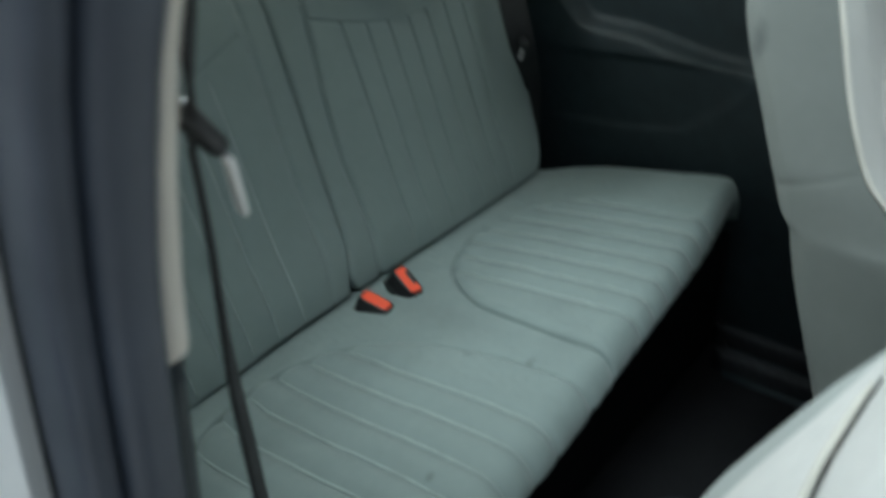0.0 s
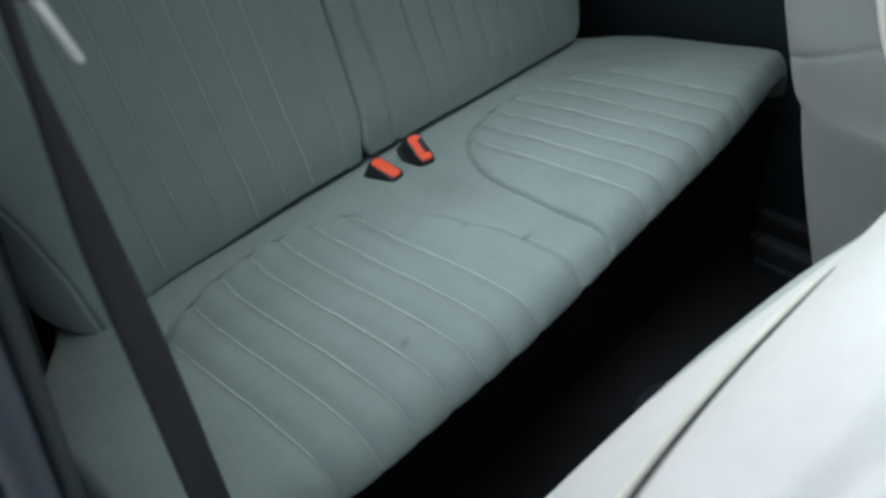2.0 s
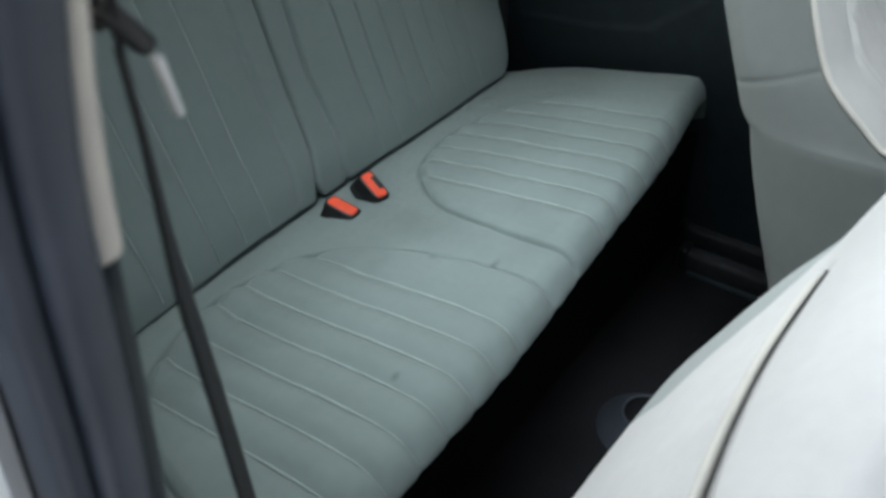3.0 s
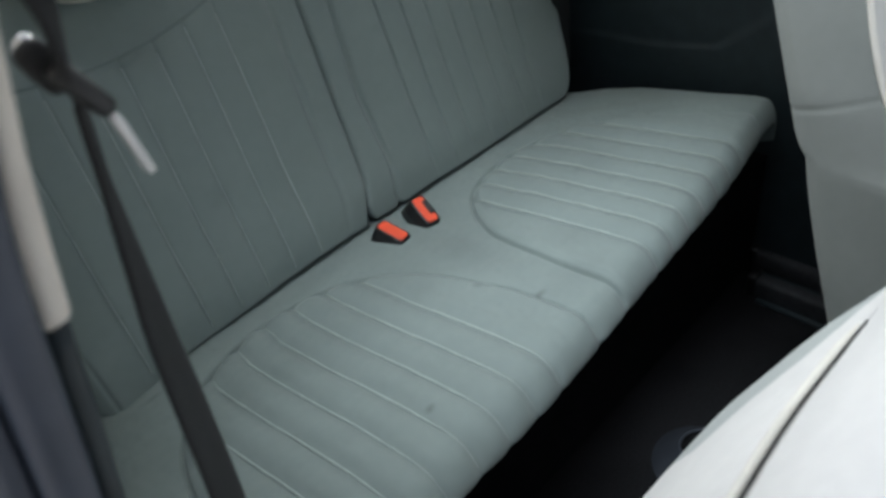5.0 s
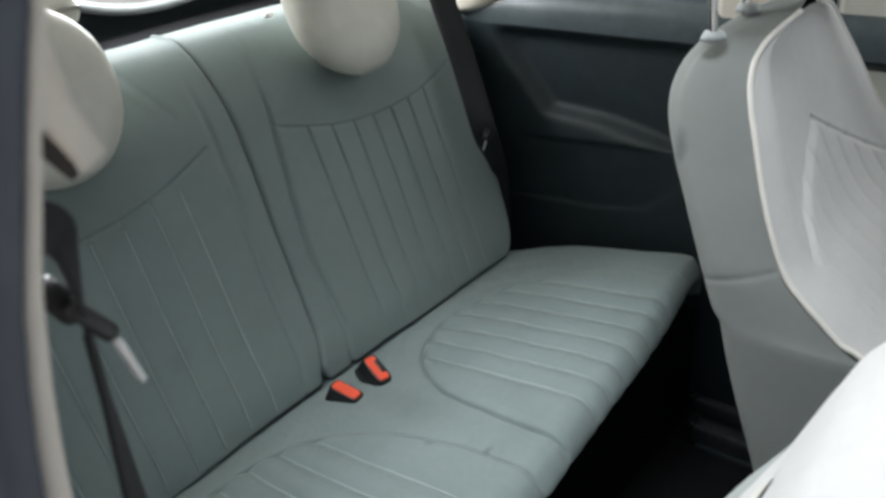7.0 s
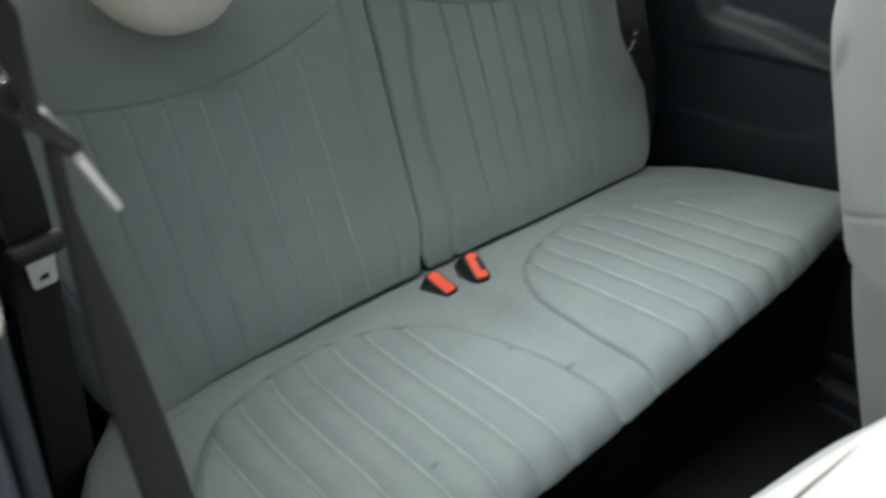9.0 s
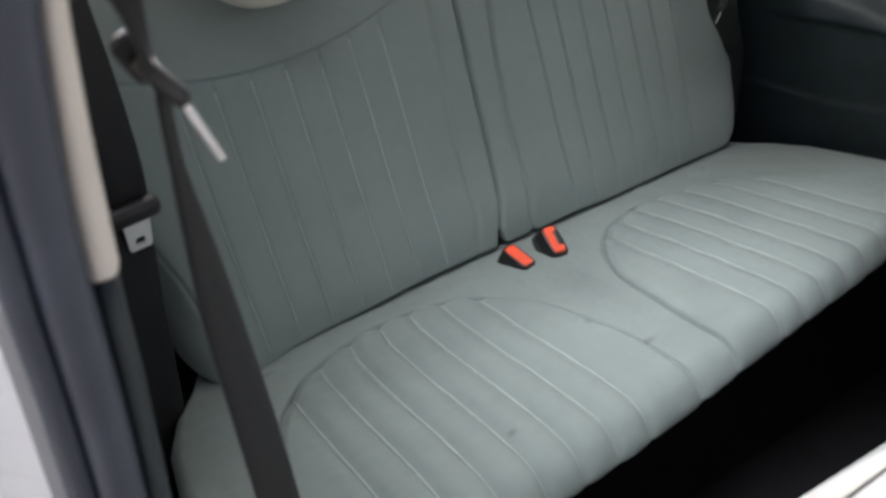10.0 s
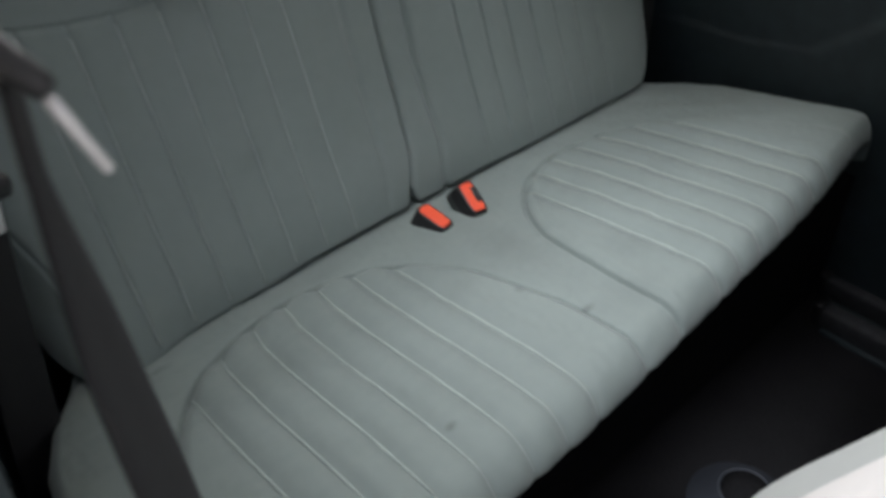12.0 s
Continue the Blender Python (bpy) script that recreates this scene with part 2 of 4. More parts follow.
def ripples(x, y, s, seed):
    """Cheap smooth wrinkles from a few sine waves."""
    rng = np.random.RandomState(seed)
    out = np.zeros_like(x)
    for _ in range(9):
        a, p, k = rng.uniform(0, math.pi), rng.uniform(0, 6.28), rng.uniform(0.5, 1.6) / s
        out += np.sin((x * math.cos(a) + y * math.sin(a)) * k * 6.28 + p)
    return out / 9


def groove(d, width, depth):
    return -depth * np.exp(-(d / width) ** 2)


# ---- rear bench ----
CX = 0.006
FRONT, RF, RS = 0.457, 0.048, 0.020
HALF = 0.612
LOBE = spline([(0.036, -0.52), (0.036, -0.43), (0.036, -0.36), (0.042, -0.29), (0.056, -0.20), (0.080, -0.144), (0.115, -0.100), (0.165, -0.068), (0.235, -0.050),
               (0.30, -0.052), (0.365, -0.072), (0.415, -0.102), (0.455, -0.155), (0.485, -0.22), (0.506, -0.30), (0.524, -0.40), (0.526, -0.52)], 90)
STRIPES = [0.126 + 0.0503 * k for k in range(7)]
bench = thing("rear_bench", "grey cloth rear bench with pleated seats and split backrest", "car seat")


def lobe_back(s):
    """The rear limit of the pleated field at the distance s from the middle."""
    i = int(np.argmax(LOBE[:, 1]))
    inner, outer = LOBE[:i + 1], LOBE[i:]
    y = np.where(s < LOBE[i, 0], np.interp(s, inner[:, 0], inner[:, 1]), 0)
    o = outer[:int(np.argmax(outer[:, 0])) + 1]
    return np.where(s >= LOBE[i, 0], np.interp(s, o[:, 0], o[:, 1], right=-0.6), y)


def cushion_top(s, b):
    """Height of the stitched upper face over its plain slope; s from the middle, b to the rear (front is negative)."""
    inside = (b < lobe_back(s)) & (s > np.interp(-b, -LOBE[:40, 1][::-1], LOBE[:40, 0][::-1])) & (s < 0.526)
    d = seg_dist(s, b, LOBE)
    h = groove(d, 0.0022, 0.0050) + np.where(inside, 0.0090 * np.clip(d / 0.014, 0, 1) ** 0.6, 0.004 * np.clip(d / 0.05, 0, 1) ** 0.7)
    for s0 in STRIPES:
        ds = np.abs(s - s0)
        h += np.where(inside, groove(ds, 0.0030, 0.0010) - 0.0058 * np.exp(-(ds / 0.012) ** 2), 0)
    return h


def front_recess(x):
    """How far the front edge draws back towards the ends of the bench."""
    k = np.linspace(-0.65, 0.65, 66)
    r = np.interp(k, [-0.62, -0.50, -0.37, -0.17, -0.02, 0.13, 0.285, 0.38, 0.437, 0.52, 0.6], [0.03, 0.006, -0.003, 0.003, 0.016, 0.031, 0.044, 0.055, 0.064, 0.080, 0.094])
    for _ in range(6):
        r[1:-1] = 0.25 * r[:-2] + 0.5 * r[1:-1] + 0.25 * r[2:]
    return np.interp(x, k, r)


def cushion_point(A, B):
    """The cushion's surface: A across from the middle and B forward, both along the cloth."""
    def fold(q, edge, r):
        e = np.clip(q - (edge - r), 0, None)
        ang = np.clip(e / r, 0, math.pi / 2)
        return np.minimum(q, edge - r) + r * np.sin(ang), r * (1 - np.cos(ang)) + np.clip(e - r * math.pi / 2, 0, None)

    S, dropS = fold(np.abs(A), HALF, RS)
    F, dropF = fold(B, FRONT, RF)
    # plan outline: ends drawn in towards the back and rounded at the front corners
    w = np.interp(-F, [-0.46, -0.44, -0.42, -0.39, -0.35, -0.30, -0.20, -0.11, -0.05, 0.0, 0.09],
                  [0.608, 0.618, 0.624, 0.625, 0.622, 0.616, 0.618, 0.612, 0.590, 0.556, 0.51]) / HALF
    k = np.clip((F - 0.14) / 0.16, 0, 1)
    w = 1 + (w - 1) * (1 - k + k * np.clip((S - 0.42) / 0.13, 0, 1))
    near = np.interp(F, [0.0, 0.06, 0.20], [0.95, 0.958, 0.970])
    S2 = S * w * np.where(A < 0, near, 1.0) ** np.clip((S - 0.51) / 0.09, 0, 1)
    x = CX + np.sign(A) * S2
    y = -(F - front_recess(x) * np.clip(F / FRONT, 0, 1) ** 2)
    z = 0.338 + 0.14 * F - 0.006 * np.clip((F - 0.34) / 0.10, 0, 1) ** 2
    z = z - np.where(A > 0, 0.007, 0.0) * np.clip((S - 0.54) / 0.07, 0, 1) ** 2
    bump = cushion_top(np.abs(A), -B)
    fade = np.clip(1 - dropF / 0.036, 0, 1) * np.clip(1 - dropS / 0.03, 0, 1)
    bump = bump * fade + 0.0022 * ripples(x, y, 0.16, 3) + 0.0012 * ripples(x, y, 0.05, 5) + 0.0005 * ripples(x, y, 0.02, 6)
    # soft puckers over the front roll, one under each pleat seam
    puck = sum(np.exp(-((np.abs(A) - s0) / 0.007) ** 2) for s0 in STRIPES + [0.033, 0.523])
    bump = bump - 0.0042 * puck * np.clip(dropF / 0.02, 0, 1) * np.clip(1 - dropF / 0.07, 0, 1)
    bump = bump + 0.0010 * ripples(x * 2.2, dropF * 0.5, 0.11, 9) * np.clip(dropF / 0.04, 0, 1)
    angF = np.clip((B - (FRONT - RF)) / RF, 0, math.pi / 2)
    under = np.clip(dropF - 0.036, 0, None)
    y = y - bump * np.sin(angF) + 1.15 * under + 4.0 * np.clip(under, 0, 0.06) ** 2
    z = z - dropF + 0.45 * under - dropS + bump * np.cos(angF)
    return x, y, np.maximum(z, 0.338 + 0.14 * F - 0.118)


def rear_cushion():
    ea = np.linspace(0, RS * math.pi / 2 + 0.018, 24)
    flat = np.linspace(-(HALF - RS), HALF - RS, 960)
    a = np.concatenate([-(HALF - RS) - ea[:0:-1], flat, (HALF - RS) + ea[1:]])
    b = np.concatenate([np.linspace(-0.09, FRONT - RF, 300), FRONT - RF + np.linspace(0, RF * math.pi / 2 + 0.22, 70)[1:]])
    A, B = np.meshgrid(a, b)
    x, y, z = cushion_point(A, B)
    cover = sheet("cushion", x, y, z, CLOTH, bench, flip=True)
    for sg in (-1, 1):
        for s0 in STRIPES:
            b0 = -float(lobe_back(np.array([s0]))[0]) + 0.006
            bb = np.linspace(b0, FRONT - RF + 0.052, 60)
            x, y, z = cushion_point(np.full(60, sg * s0), bb)
            turn = np.clip((bb - FRONT + RF) / RF, 0, math.pi / 2)
            tube("seam_cord", np.stack([x, y - 0.0010 * np.sin(turn), z + 0.0010 * np.cos(turn)], 1), [0.0006] + [0.0019] * 8 + [0.0014, 0.0007, 0.0003], THREAD, cover, "pale raised pleat seam", n=60, sides=6)


# ---- rear backrest halves ----
LEAN = 0.36
BSEAMS = {-1: [0.122 + 0.0505 * k for k in range(7)], 1: [0.133 + 0.0470 * k for k in range(7)]}


def seam_line(s):
    return 0.694 + 0.75 * (s - 0.30) ** 2


def rear_backrest(side, label):
    root = bench
    us = 0.5 - 0.5 * np.cos(np.linspace(0, math.pi, 440))
    us = 0.25 * us + 0.75 * np.linspace(0, 1, 440)
    us[0], us[-1] = 0, 1
    vs = np.linspace(0, 1, 300)
    U, V = np.meshgrid(us, vs)
    zb, zt = 0.3365, 0.846
    H = zb + (zt - zb) * V
    wid = np.interp(H, [0.30, 0.36, 0.46, 0.58, 0.68, 0.80, 0.90], [0.525, 0.543, 0.564, 0.598, 0.624, 0.632, 0.63] if side > 0 else [0.516, 0.532, 0.536, 0.555, 0.58, 0.595, 0.60])
    ct, cb = 0.12, 0.045 if side > 0 else 0.026
    k = np.clip((H - (zt - ct)) / ct, 0, 1)
    wid = wid - 0.16 * (1 - np.sqrt(np.clip(1 - k * k, 0, 1)))
    k = np.clip(((zb + cb) - H) / cb, 0, 1)
    wid = wid - cb * (1 - np.sqrt(np.clip(1 - k * k, 0, 1)))
    # the joint between the halves wanders with height
    joint = np.interp(H, [0.336, 0.375, 0.42, 0.48, 0.56, 0.65, 0.74, 0.80, 0.846], [-0.006, -0.004, 0.010, 0.016, 0.019, 0.022, 0.024, 0.023, 0.019])
    s0 = 0.001 + side * (joint - 0.014) + 0.012 * np.clip((zb + 0.05 - H) / 0.05, 0, 1) ** 2
    fold = np.interp(H, [0.336, 0.39, 0.47, 0.52, 0.62, 0.73, 0.80, 0.846], [0.064, 0.060, 0.049, 0.044, 0.047, 0.061, 0.072, 0.084] if side > 0 else [0.042, 0.044, 0.050, 0.052, 0.051, 0.048, 0.044, 0.040])
    S = s0 + (wid - s0) * U
    H = H - 0.03 * np.clip((S - 0.2) / 0.4, 0, 1) ** 2 * V ** 6
    # distance from the rim, and the rounded rim itself
    d_out, d_in = (wid - S), (S - s0)
    rim = lambda d, r, t: -t * (1 - np.sqrt(np.clip(1 - (1 - np.clip(d / r, 0, 1)) ** 2, 0, 1)))
    top = zt - 0.03 * np.clip((S - 0.2) / 0.4, 0, 1) ** 2
    off = rim(d_out, 0.055, 0.075) + rim(d_in, 0.008, 0.013) + rim(top - H, 0.10, 0.075) + rim(H - zb, 0.022, 0.055)
    off = np.maximum(off, -0.10)
    # padding, seams and pleats
    sl = seam_line(S)
    below = H < sl
    f = 0.012 * np.sin(np.clip((H - 0.32) / 0.55, 0, 1) * math.pi) * np.sin(np.clip(S / 0.58, 0, 1) * math.pi)
    f += 0.010 * np.exp(-((H - 0.40) / 0.06) ** 2)
    f += np.where((S > s0 + 0.062) & (S < 0.545), groove(np.abs(H - sl), 0.003, 0.0028), 0)
    f += np.clip((0.832 - H) / 0.06, 0, 1) * groove(np.abs(S - 0.014 * (side < 0) + 0.014 * (side > 0) - side * joint - fold), 0.0048 if side > 0 else 0.0060, np.interp(H, [0.36, 0.45, 0.60], [0.0060, 0.0090, 0.0115]) if side > 0 else np.interp(H, [0.38, 0.50], [0.0015, 0.0060]))
    for sp in BSEAMS[side]:
        ds = np.abs(S - sp)
        f += np.where(below, groove(ds, 0.0019 if side > 0 else 0.0028, 0.0075 if side > 0 else 0.0020) - 0.0012 * np.exp(-(ds / 0.010) ** 2), 0) * np.clip((H - zb - 0.015) / 0.07, 0, 1)
    f += 0.002 * ripples(S * side, H, 0.18, 11) + 0.0006 * ripples(S * side, H, 0.06, 12)
    if side < 0:
        f += 0.016 * np.clip((S - 0.12) / 0.30, 0, 1) ** 1.5 * np.clip((0.60 - H) / 0.2, 0, 1)
        # boxed side panel beyond a stitched edge
        edge = np.interp(H, [0.34, 0.36, 0.42, 0.48, 0.54, 0.60, 0.66], [0.481, 0.481, 0.485, 0.498, 0.520, 0.548, 0.58])
        f += (groove(np.abs(S - edge), 0.0035, 0.0045) - 0.55 * np.clip(S - edge, 0, 0.08)) * np.clip((0.64 - H) / 0.06, 0, 1)
        f += 0.026 * np.clip((S - 0.39) / 0.12, 0, 1) * np.clip((0.43 - H) / 0.07, 0, 1)
    for (ax, az), (bx, bz), dep in (((-0.105, 0.84), (-0.068, 0.790), 0.004), ((-0.13, 0.835), (-0.10, 0.800), 0.002), ((0.112, 0.84), (0.098, 0.77), 0.003)):
        f += groove(seg_dist(0.014 + side * S, H, [(ax, az), (bx, bz)]), 0.006, dep)
    fwd = off + f
    x = 0.014 + side * S
    y = LEAN * (H - 0.35) - fwd * 0.94
    z = H - fwd * 0.34
    threads = []
    for sp in BSEAMS[side]:
        pts = []
        for j in range(14, 300, 9):
            i = int(np.argmin(np.abs(S[j] - sp)))
            if H[j, i] < seam_line(sp) - 0.006:
                pts.append((0.014 + side * sp, y[j, i] + (0.0004 if side < 0 else 0.0024), H[j, i]))
        threads.append(pts)
    # skirt: carry the rim back to the seat's rear face
    def ring(arr):
        return np.concatenate([arr[0, :], arr[1:, -1], arr[-1, -2::-1], arr[-2:0:-1, 0]])
    rx, ry, rz = ring(x), ring(y), ring(z)
    nv, nu = x.shape
    v = np.stack([x.ravel(), y.ravel(), z.ravel()], 1)
    faces = grid_faces(nu, nv, False, side < 0)
    idx = np.arange(nu * nv).reshape(nv, nu)
    rid = ring(idx)
    m = len(rid)
    back = np.stack([rx, LEAN * (rz - 0.35) + 0.125, rz], 1)
    base = len(v)
    v = np.vstack([v, back])
    for i in range(m):
        j = (i + 1) % m
        q = (int(rid[i]), base + i, base + j, int(rid[j]))
        faces.append(q if side > 0 else q[::-1])
    cover = obj("backrest", v, faces, CLOTH, root, label)
    for pts in threads:
        if len(pts) > 6:
            tube("seam_cord", pts, 0.0011, THREAD, cover, "pale pleat seam", n=60, sides=6)
    bm = box((0.53, 0.012, 0.50), bevel=0.004, m=Matrix.Rotation(math.atan(-LEAN), 4, "X"))
    bmesh.ops.translate(bm, vec=(side * 0.29, LEAN * 0.25 + 0.135, 0.61), verts=bm.verts)
    part("back_panel", bm, DARK, cover, "black carpeted back panel")
    return root


def rear_headrest(x0, label, tall=0.115):
    """A padded round-bottomed headrest that hangs over the backrest's top."""
    root = thing("rear_headrest", label, "headrest", "rear headrests")
    zc, yc = 0.888, 0.145
    loops = []
    for ph in np.linspace(-math.pi / 2 + 0.02, math.pi / 2 - 0.02, 25):
        dep, sc = math.copysign(abs(math.sin(ph)) ** 0.75, math.sin(ph)), math.cos(ph) ** 0.62
        loop = []
        for a in np.linspace(0, 2 * math.pi, 48, endpoint=False):
            ca, sa = math.cos(a), math.sin(a)
            px = 0.107 * math.copysign(abs(ca) ** 0.86, ca) * (1 if sa > 0 else 1 - 0.10 * sa * sa)
            zz = zc + (tall if sa > 0 else 0.115) * math.copysign(abs(sa) ** 0.9, sa) * sc
            loop.append((x0 + px * sc, yc + 0.050 * dep + 0.30 * (zz - zc), zz))
        loops.append(loop)
    loft("pad", loops, LEATHER, root)
    bm = box((0.235, 0.075, 2 * tall - 0.145), bevel=0.03, seg=5, m=Matrix.Rotation(radians(-16), 4, "X"))
    bmesh.ops.translate(bm, vec=(x0, yc + 0.062, 0.958), verts=bm.verts)
    part("rear_pad", bm, LEATHER, root)
    for dx in (-0.055, 0.055):
        tube("post", [(x0 + dx, yc + 0.045, 0.83), (x0 + dx, yc + 0.06, 0.88), (x0 + dx, yc + 0.07, 0.93)], 0.006, CHROME, root, "chrome post", n=8)
        bm = box((0.016, 0.016, 0.010), (x0 + dx - 0.045, 0.215, 0.882), 0.003)
        part("guide", bm, PALE_STEEL, root, "grey post guide")
    return root


rear_cushion()
rear_backrest(-1, "grey cloth backrest half with faint pleats")
rear_backrest(1, "grey cloth backrest half with crisp pleat seams")
rear_headrest(-0.263, "ivory leatherette headrest over the backrest beside the open door", 0.098)
rear_headrest(0.273, "ivory leatherette headrest with rounded bottom on rear backrest")


# ---- red belt buckles between the seats ----
def buckle(x0, y0, z0, turn, tilt, roll, label, dished=False):
    root = thing("belt_buckle", label, "seat belt buckle", "rear belt buckles")
    # wedge-shaped housing with rounded corners, flared towards its foot
    loops = []
    for z, wx, wy in ((-0.030, 0.025, 0.050), (-0.012, 0.022, 0.046), (0.006, 0.0195, 0.0425), (0.0115, 0.0185, 0.0415), (0.0130, 0.0165, 0.0395), (0.0128, 0.0145, 0.0370), (0.0100, 0.0140, 0.0365)):
        lp = []
        for a in np.linspace(0, 2 * math.pi, 40, endpoint=False):
            ca, sa = math.cos(a), math.sin(a)
            lp.append((wx * math.copysign(abs(ca) ** 0.42, ca), wy * math.copysign(abs(sa) ** 0.42, sa), z))
        loops.append(lp)
    loft("housing", loops, BLACK, root)
    # button filling the housing's mouth, slightly crowned, its edges rolled under
    loops = []
    for z, k in ((0.008, 1.0), (0.0125, 1.0), (0.0142, 0.955), (0.0148, 0.86), (0.0142 if dished else 0.0150, 0.5), (0.0140 if dished else 0.0151, 0.12)):
        lp = []
        for a in np.linspace(0, 2 * math.pi, 40, endpoint=False):
            ca, sa = math.cos(a), math.sin(a)
            lp.append((0.0136 * k * math.copysign(abs(ca) ** 0.36, ca), (0.0360 - 0.0136 * (1 - k)) * math.copysign(abs(sa) ** 0.30, sa), z))
        loops.append(lp)
    loft("release_button", loops, RED, root, "orange-red press button")
    if dished:
        part("thumb_recess", box((0.013, 0.040, 0.006), (0.0095, 0.002, 0.0134), 0.0028, 3), BLACK, root, "dark thumb recess in the button")
    bm = box((0.020, 0.003, 0.006), (0, 0.0395, 0.002), 0.001, 1)
    part("tongue_slot", bm, BLACK, root, "dark slot")
    root.matrix_world = pose(x0, y0, z0, tilt, roll, turn) @ Matrix.Diagonal((0.74, 0.64, 0.80, 1))
    return root


buckle(-0.016, -0.058, 0.3550, 10, 14, 2, "black buckle with red button sunk in the bench beside its twin")
buckle(0.044, -0.068, 0.366, -7, 28, 3, "black buckle with dished red button sunk in the bench", True)


# ---- far front seat, upright ----
def front_seat_far():
    root = thing("car_seat", "pale cloth front seat with ivory piping, standing upright", "car seat", "front seats")
    cx = 0.375
    # height, inner side x, rear y, front edge y
    rows = [(0.12, 0.085, -0.742, -0.90), (0.34, 0.090, -0.672, -0.86), (0.42, 0.096, -0.640, -0.84), (0.51, 0.104, -0.606, -0.795), (0.60, 0.114, -0.570, -0.738),
            (0.636, 0.122, -0.553, -0.692), (0.665, 0.128, -0.540, -0.652), (0.70, 0.140, -0.522, -0.630), (0.735, 0.152, -0.504, -0.612), (0.766, 0.165, -0.486, -0.598), (0.81, 0.183, -0.466, -0.580), (0.84, 0.198, -0.460, -0.566),
            (0.870, 0.219, -0.465, -0.556), (0.888, 0.240, -0.475, -0.554), (0.900, 0.268, -0.489, -0.556), (0.907, 0.305, -0.505, -0.562), (0.910, 0.34, -0.52, -0.565)]
    R = np.array(rows)
    zz = np.concatenate([np.linspace(0.12, 0.60, 40), np.linspace(0.602, 0.910, 170)])
    P = np.stack([np.interp(zz, R[:, 0], R[:, i]) for i in range(1, 4)], 1)
    for _ in range(60):
        P[1:-1] = 0.25 * P[:-2] + 0.5 * P[1:-1] + 0.25 * P[2:]

    def side_shell(mirror):
        X, Y, Z = [], [], []
        for z, (xi, yr, yf) in zip(zz, P):
            mid = 0.5 * (yr + yf)
            pts = [(cx, yr + 0.004), (0.5 * (cx + xi) + 0.02, yr + 0.003), (xi + 0.04, yr), (xi + 0.014, yr - 0.006), (xi + 0.003, yr - 0.020),
                   (xi - 0.003, 0.7 * yr + 0.3 * yf), (xi - 0.005, mid), (xi - 0.003, 0.3 * yr + 0.7 * yf), (xi + 0.001, yf + 0.008), (xi + 0.004, yf)]
            c = spline(pts, 40)
            X.append(cx + (c[:, 0] - cx) * (-1 if mirror else 1))
            Y.append(c[:, 1])
            Z.append(np.full(40, z))
        X, Y, Z = np.array(X), np.array(Y), np.array(Z)
        dd = np.exp(-((Z - 0.645 + 0.40 * (Y + 0.56)) / 0.0028) ** 2) * 0.0013
        X = X + dd * (-1 if mirror else 1)
        X = X + 0.0010 * ripples(Y, Z, 0.12, 21)
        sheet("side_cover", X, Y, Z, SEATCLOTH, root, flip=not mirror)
        # crown: the padded top between the shell and the front cover
        k = np.linspace(0, 1, 9)[:, None]
        rise = 0.010 * np.sin(k * math.pi / 2)
        xc, yc = cx + 0 * X[-1], P[-1, 2] + 0.0016 + 0 * Y[-1]
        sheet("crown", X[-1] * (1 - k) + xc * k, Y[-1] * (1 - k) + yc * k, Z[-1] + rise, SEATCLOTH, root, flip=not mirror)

    side_shell(False)
    side_shell(True)
    # front cover between the two pipings, with a recessed pleated field
    X, Y, Z = [], [], []
    for z, (xi, yr, yf) in zip(zz, P):
        h = cx - xi - 0.004
        s = np.linspace(-1, 1, 150)
        b = np.abs(s)
        wing = 0.012 * np.exp(-((b - 0.80) / 0.16) ** 2)
        dish = -0.010 * np.clip(1 - (b / 0.72) ** 2, 0, 1)
        X.append(cx + s * h)
        Y.append(yf - wing * np.clip(h / 0.2, 0, 1) - dish * np.clip(h / 0.2, 0, 1))
        Z.append(np.full(150, z))
    X, Y, Z = np.array(X), np.array(Y), np.array(Z)
    sx = np.abs(X - cx)
    edge = 0.672 + 0.55 * (0.18 - sx)
    field = 1 / (1 + np.exp(-np.clip((edge - Z) / 0.004, -60, 60))) / (1 + np.exp(-np.clip((0.18 - sx) / 0.004, -60, 60)))
    g = groove(np.abs(Z - edge), 0.004, 0.006) * (sx < 0.185)
    for k in range(-4, 5):
        g = g + field * groove(np.abs(X - cx - 0.042 * k), 0.004, 0.005)
    Y = Y - g - 0.009 * field
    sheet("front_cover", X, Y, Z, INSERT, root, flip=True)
    for sg in (1, -1):
        pts = [(cx - sg * (cx - p[0] - 0.003), p[2] - 0.001, z) for z, p in list(zip(zz, P))[30:-2:9] + [(zz[-1] + 0.001, P[-1])]]
        tube("piping", pts, 0.0034, PIPING, root, "ivory piping cord", n=120, sides=8)
    bm = box((0.50, 0.50, 0.16), (cx, -1.08, 0.30), 0.05, 4)
    part("seat_cushion", bm, SEATCLOTH, root)
    bm = box((0.46, 0.44, 0.10), (cx, -1.0, 0.16), 0.02, 2)
    part("seat_base", bm, BLACK, root)
    for dx in (-0.17, 0.17):
        bm = box((0.035, 0.62, 0.05), (cx + dx, -0.93, 0.065), 0.006, 1)
        part("seat_rail", bm, DARK, root, "dark steel floor rail")
    return root


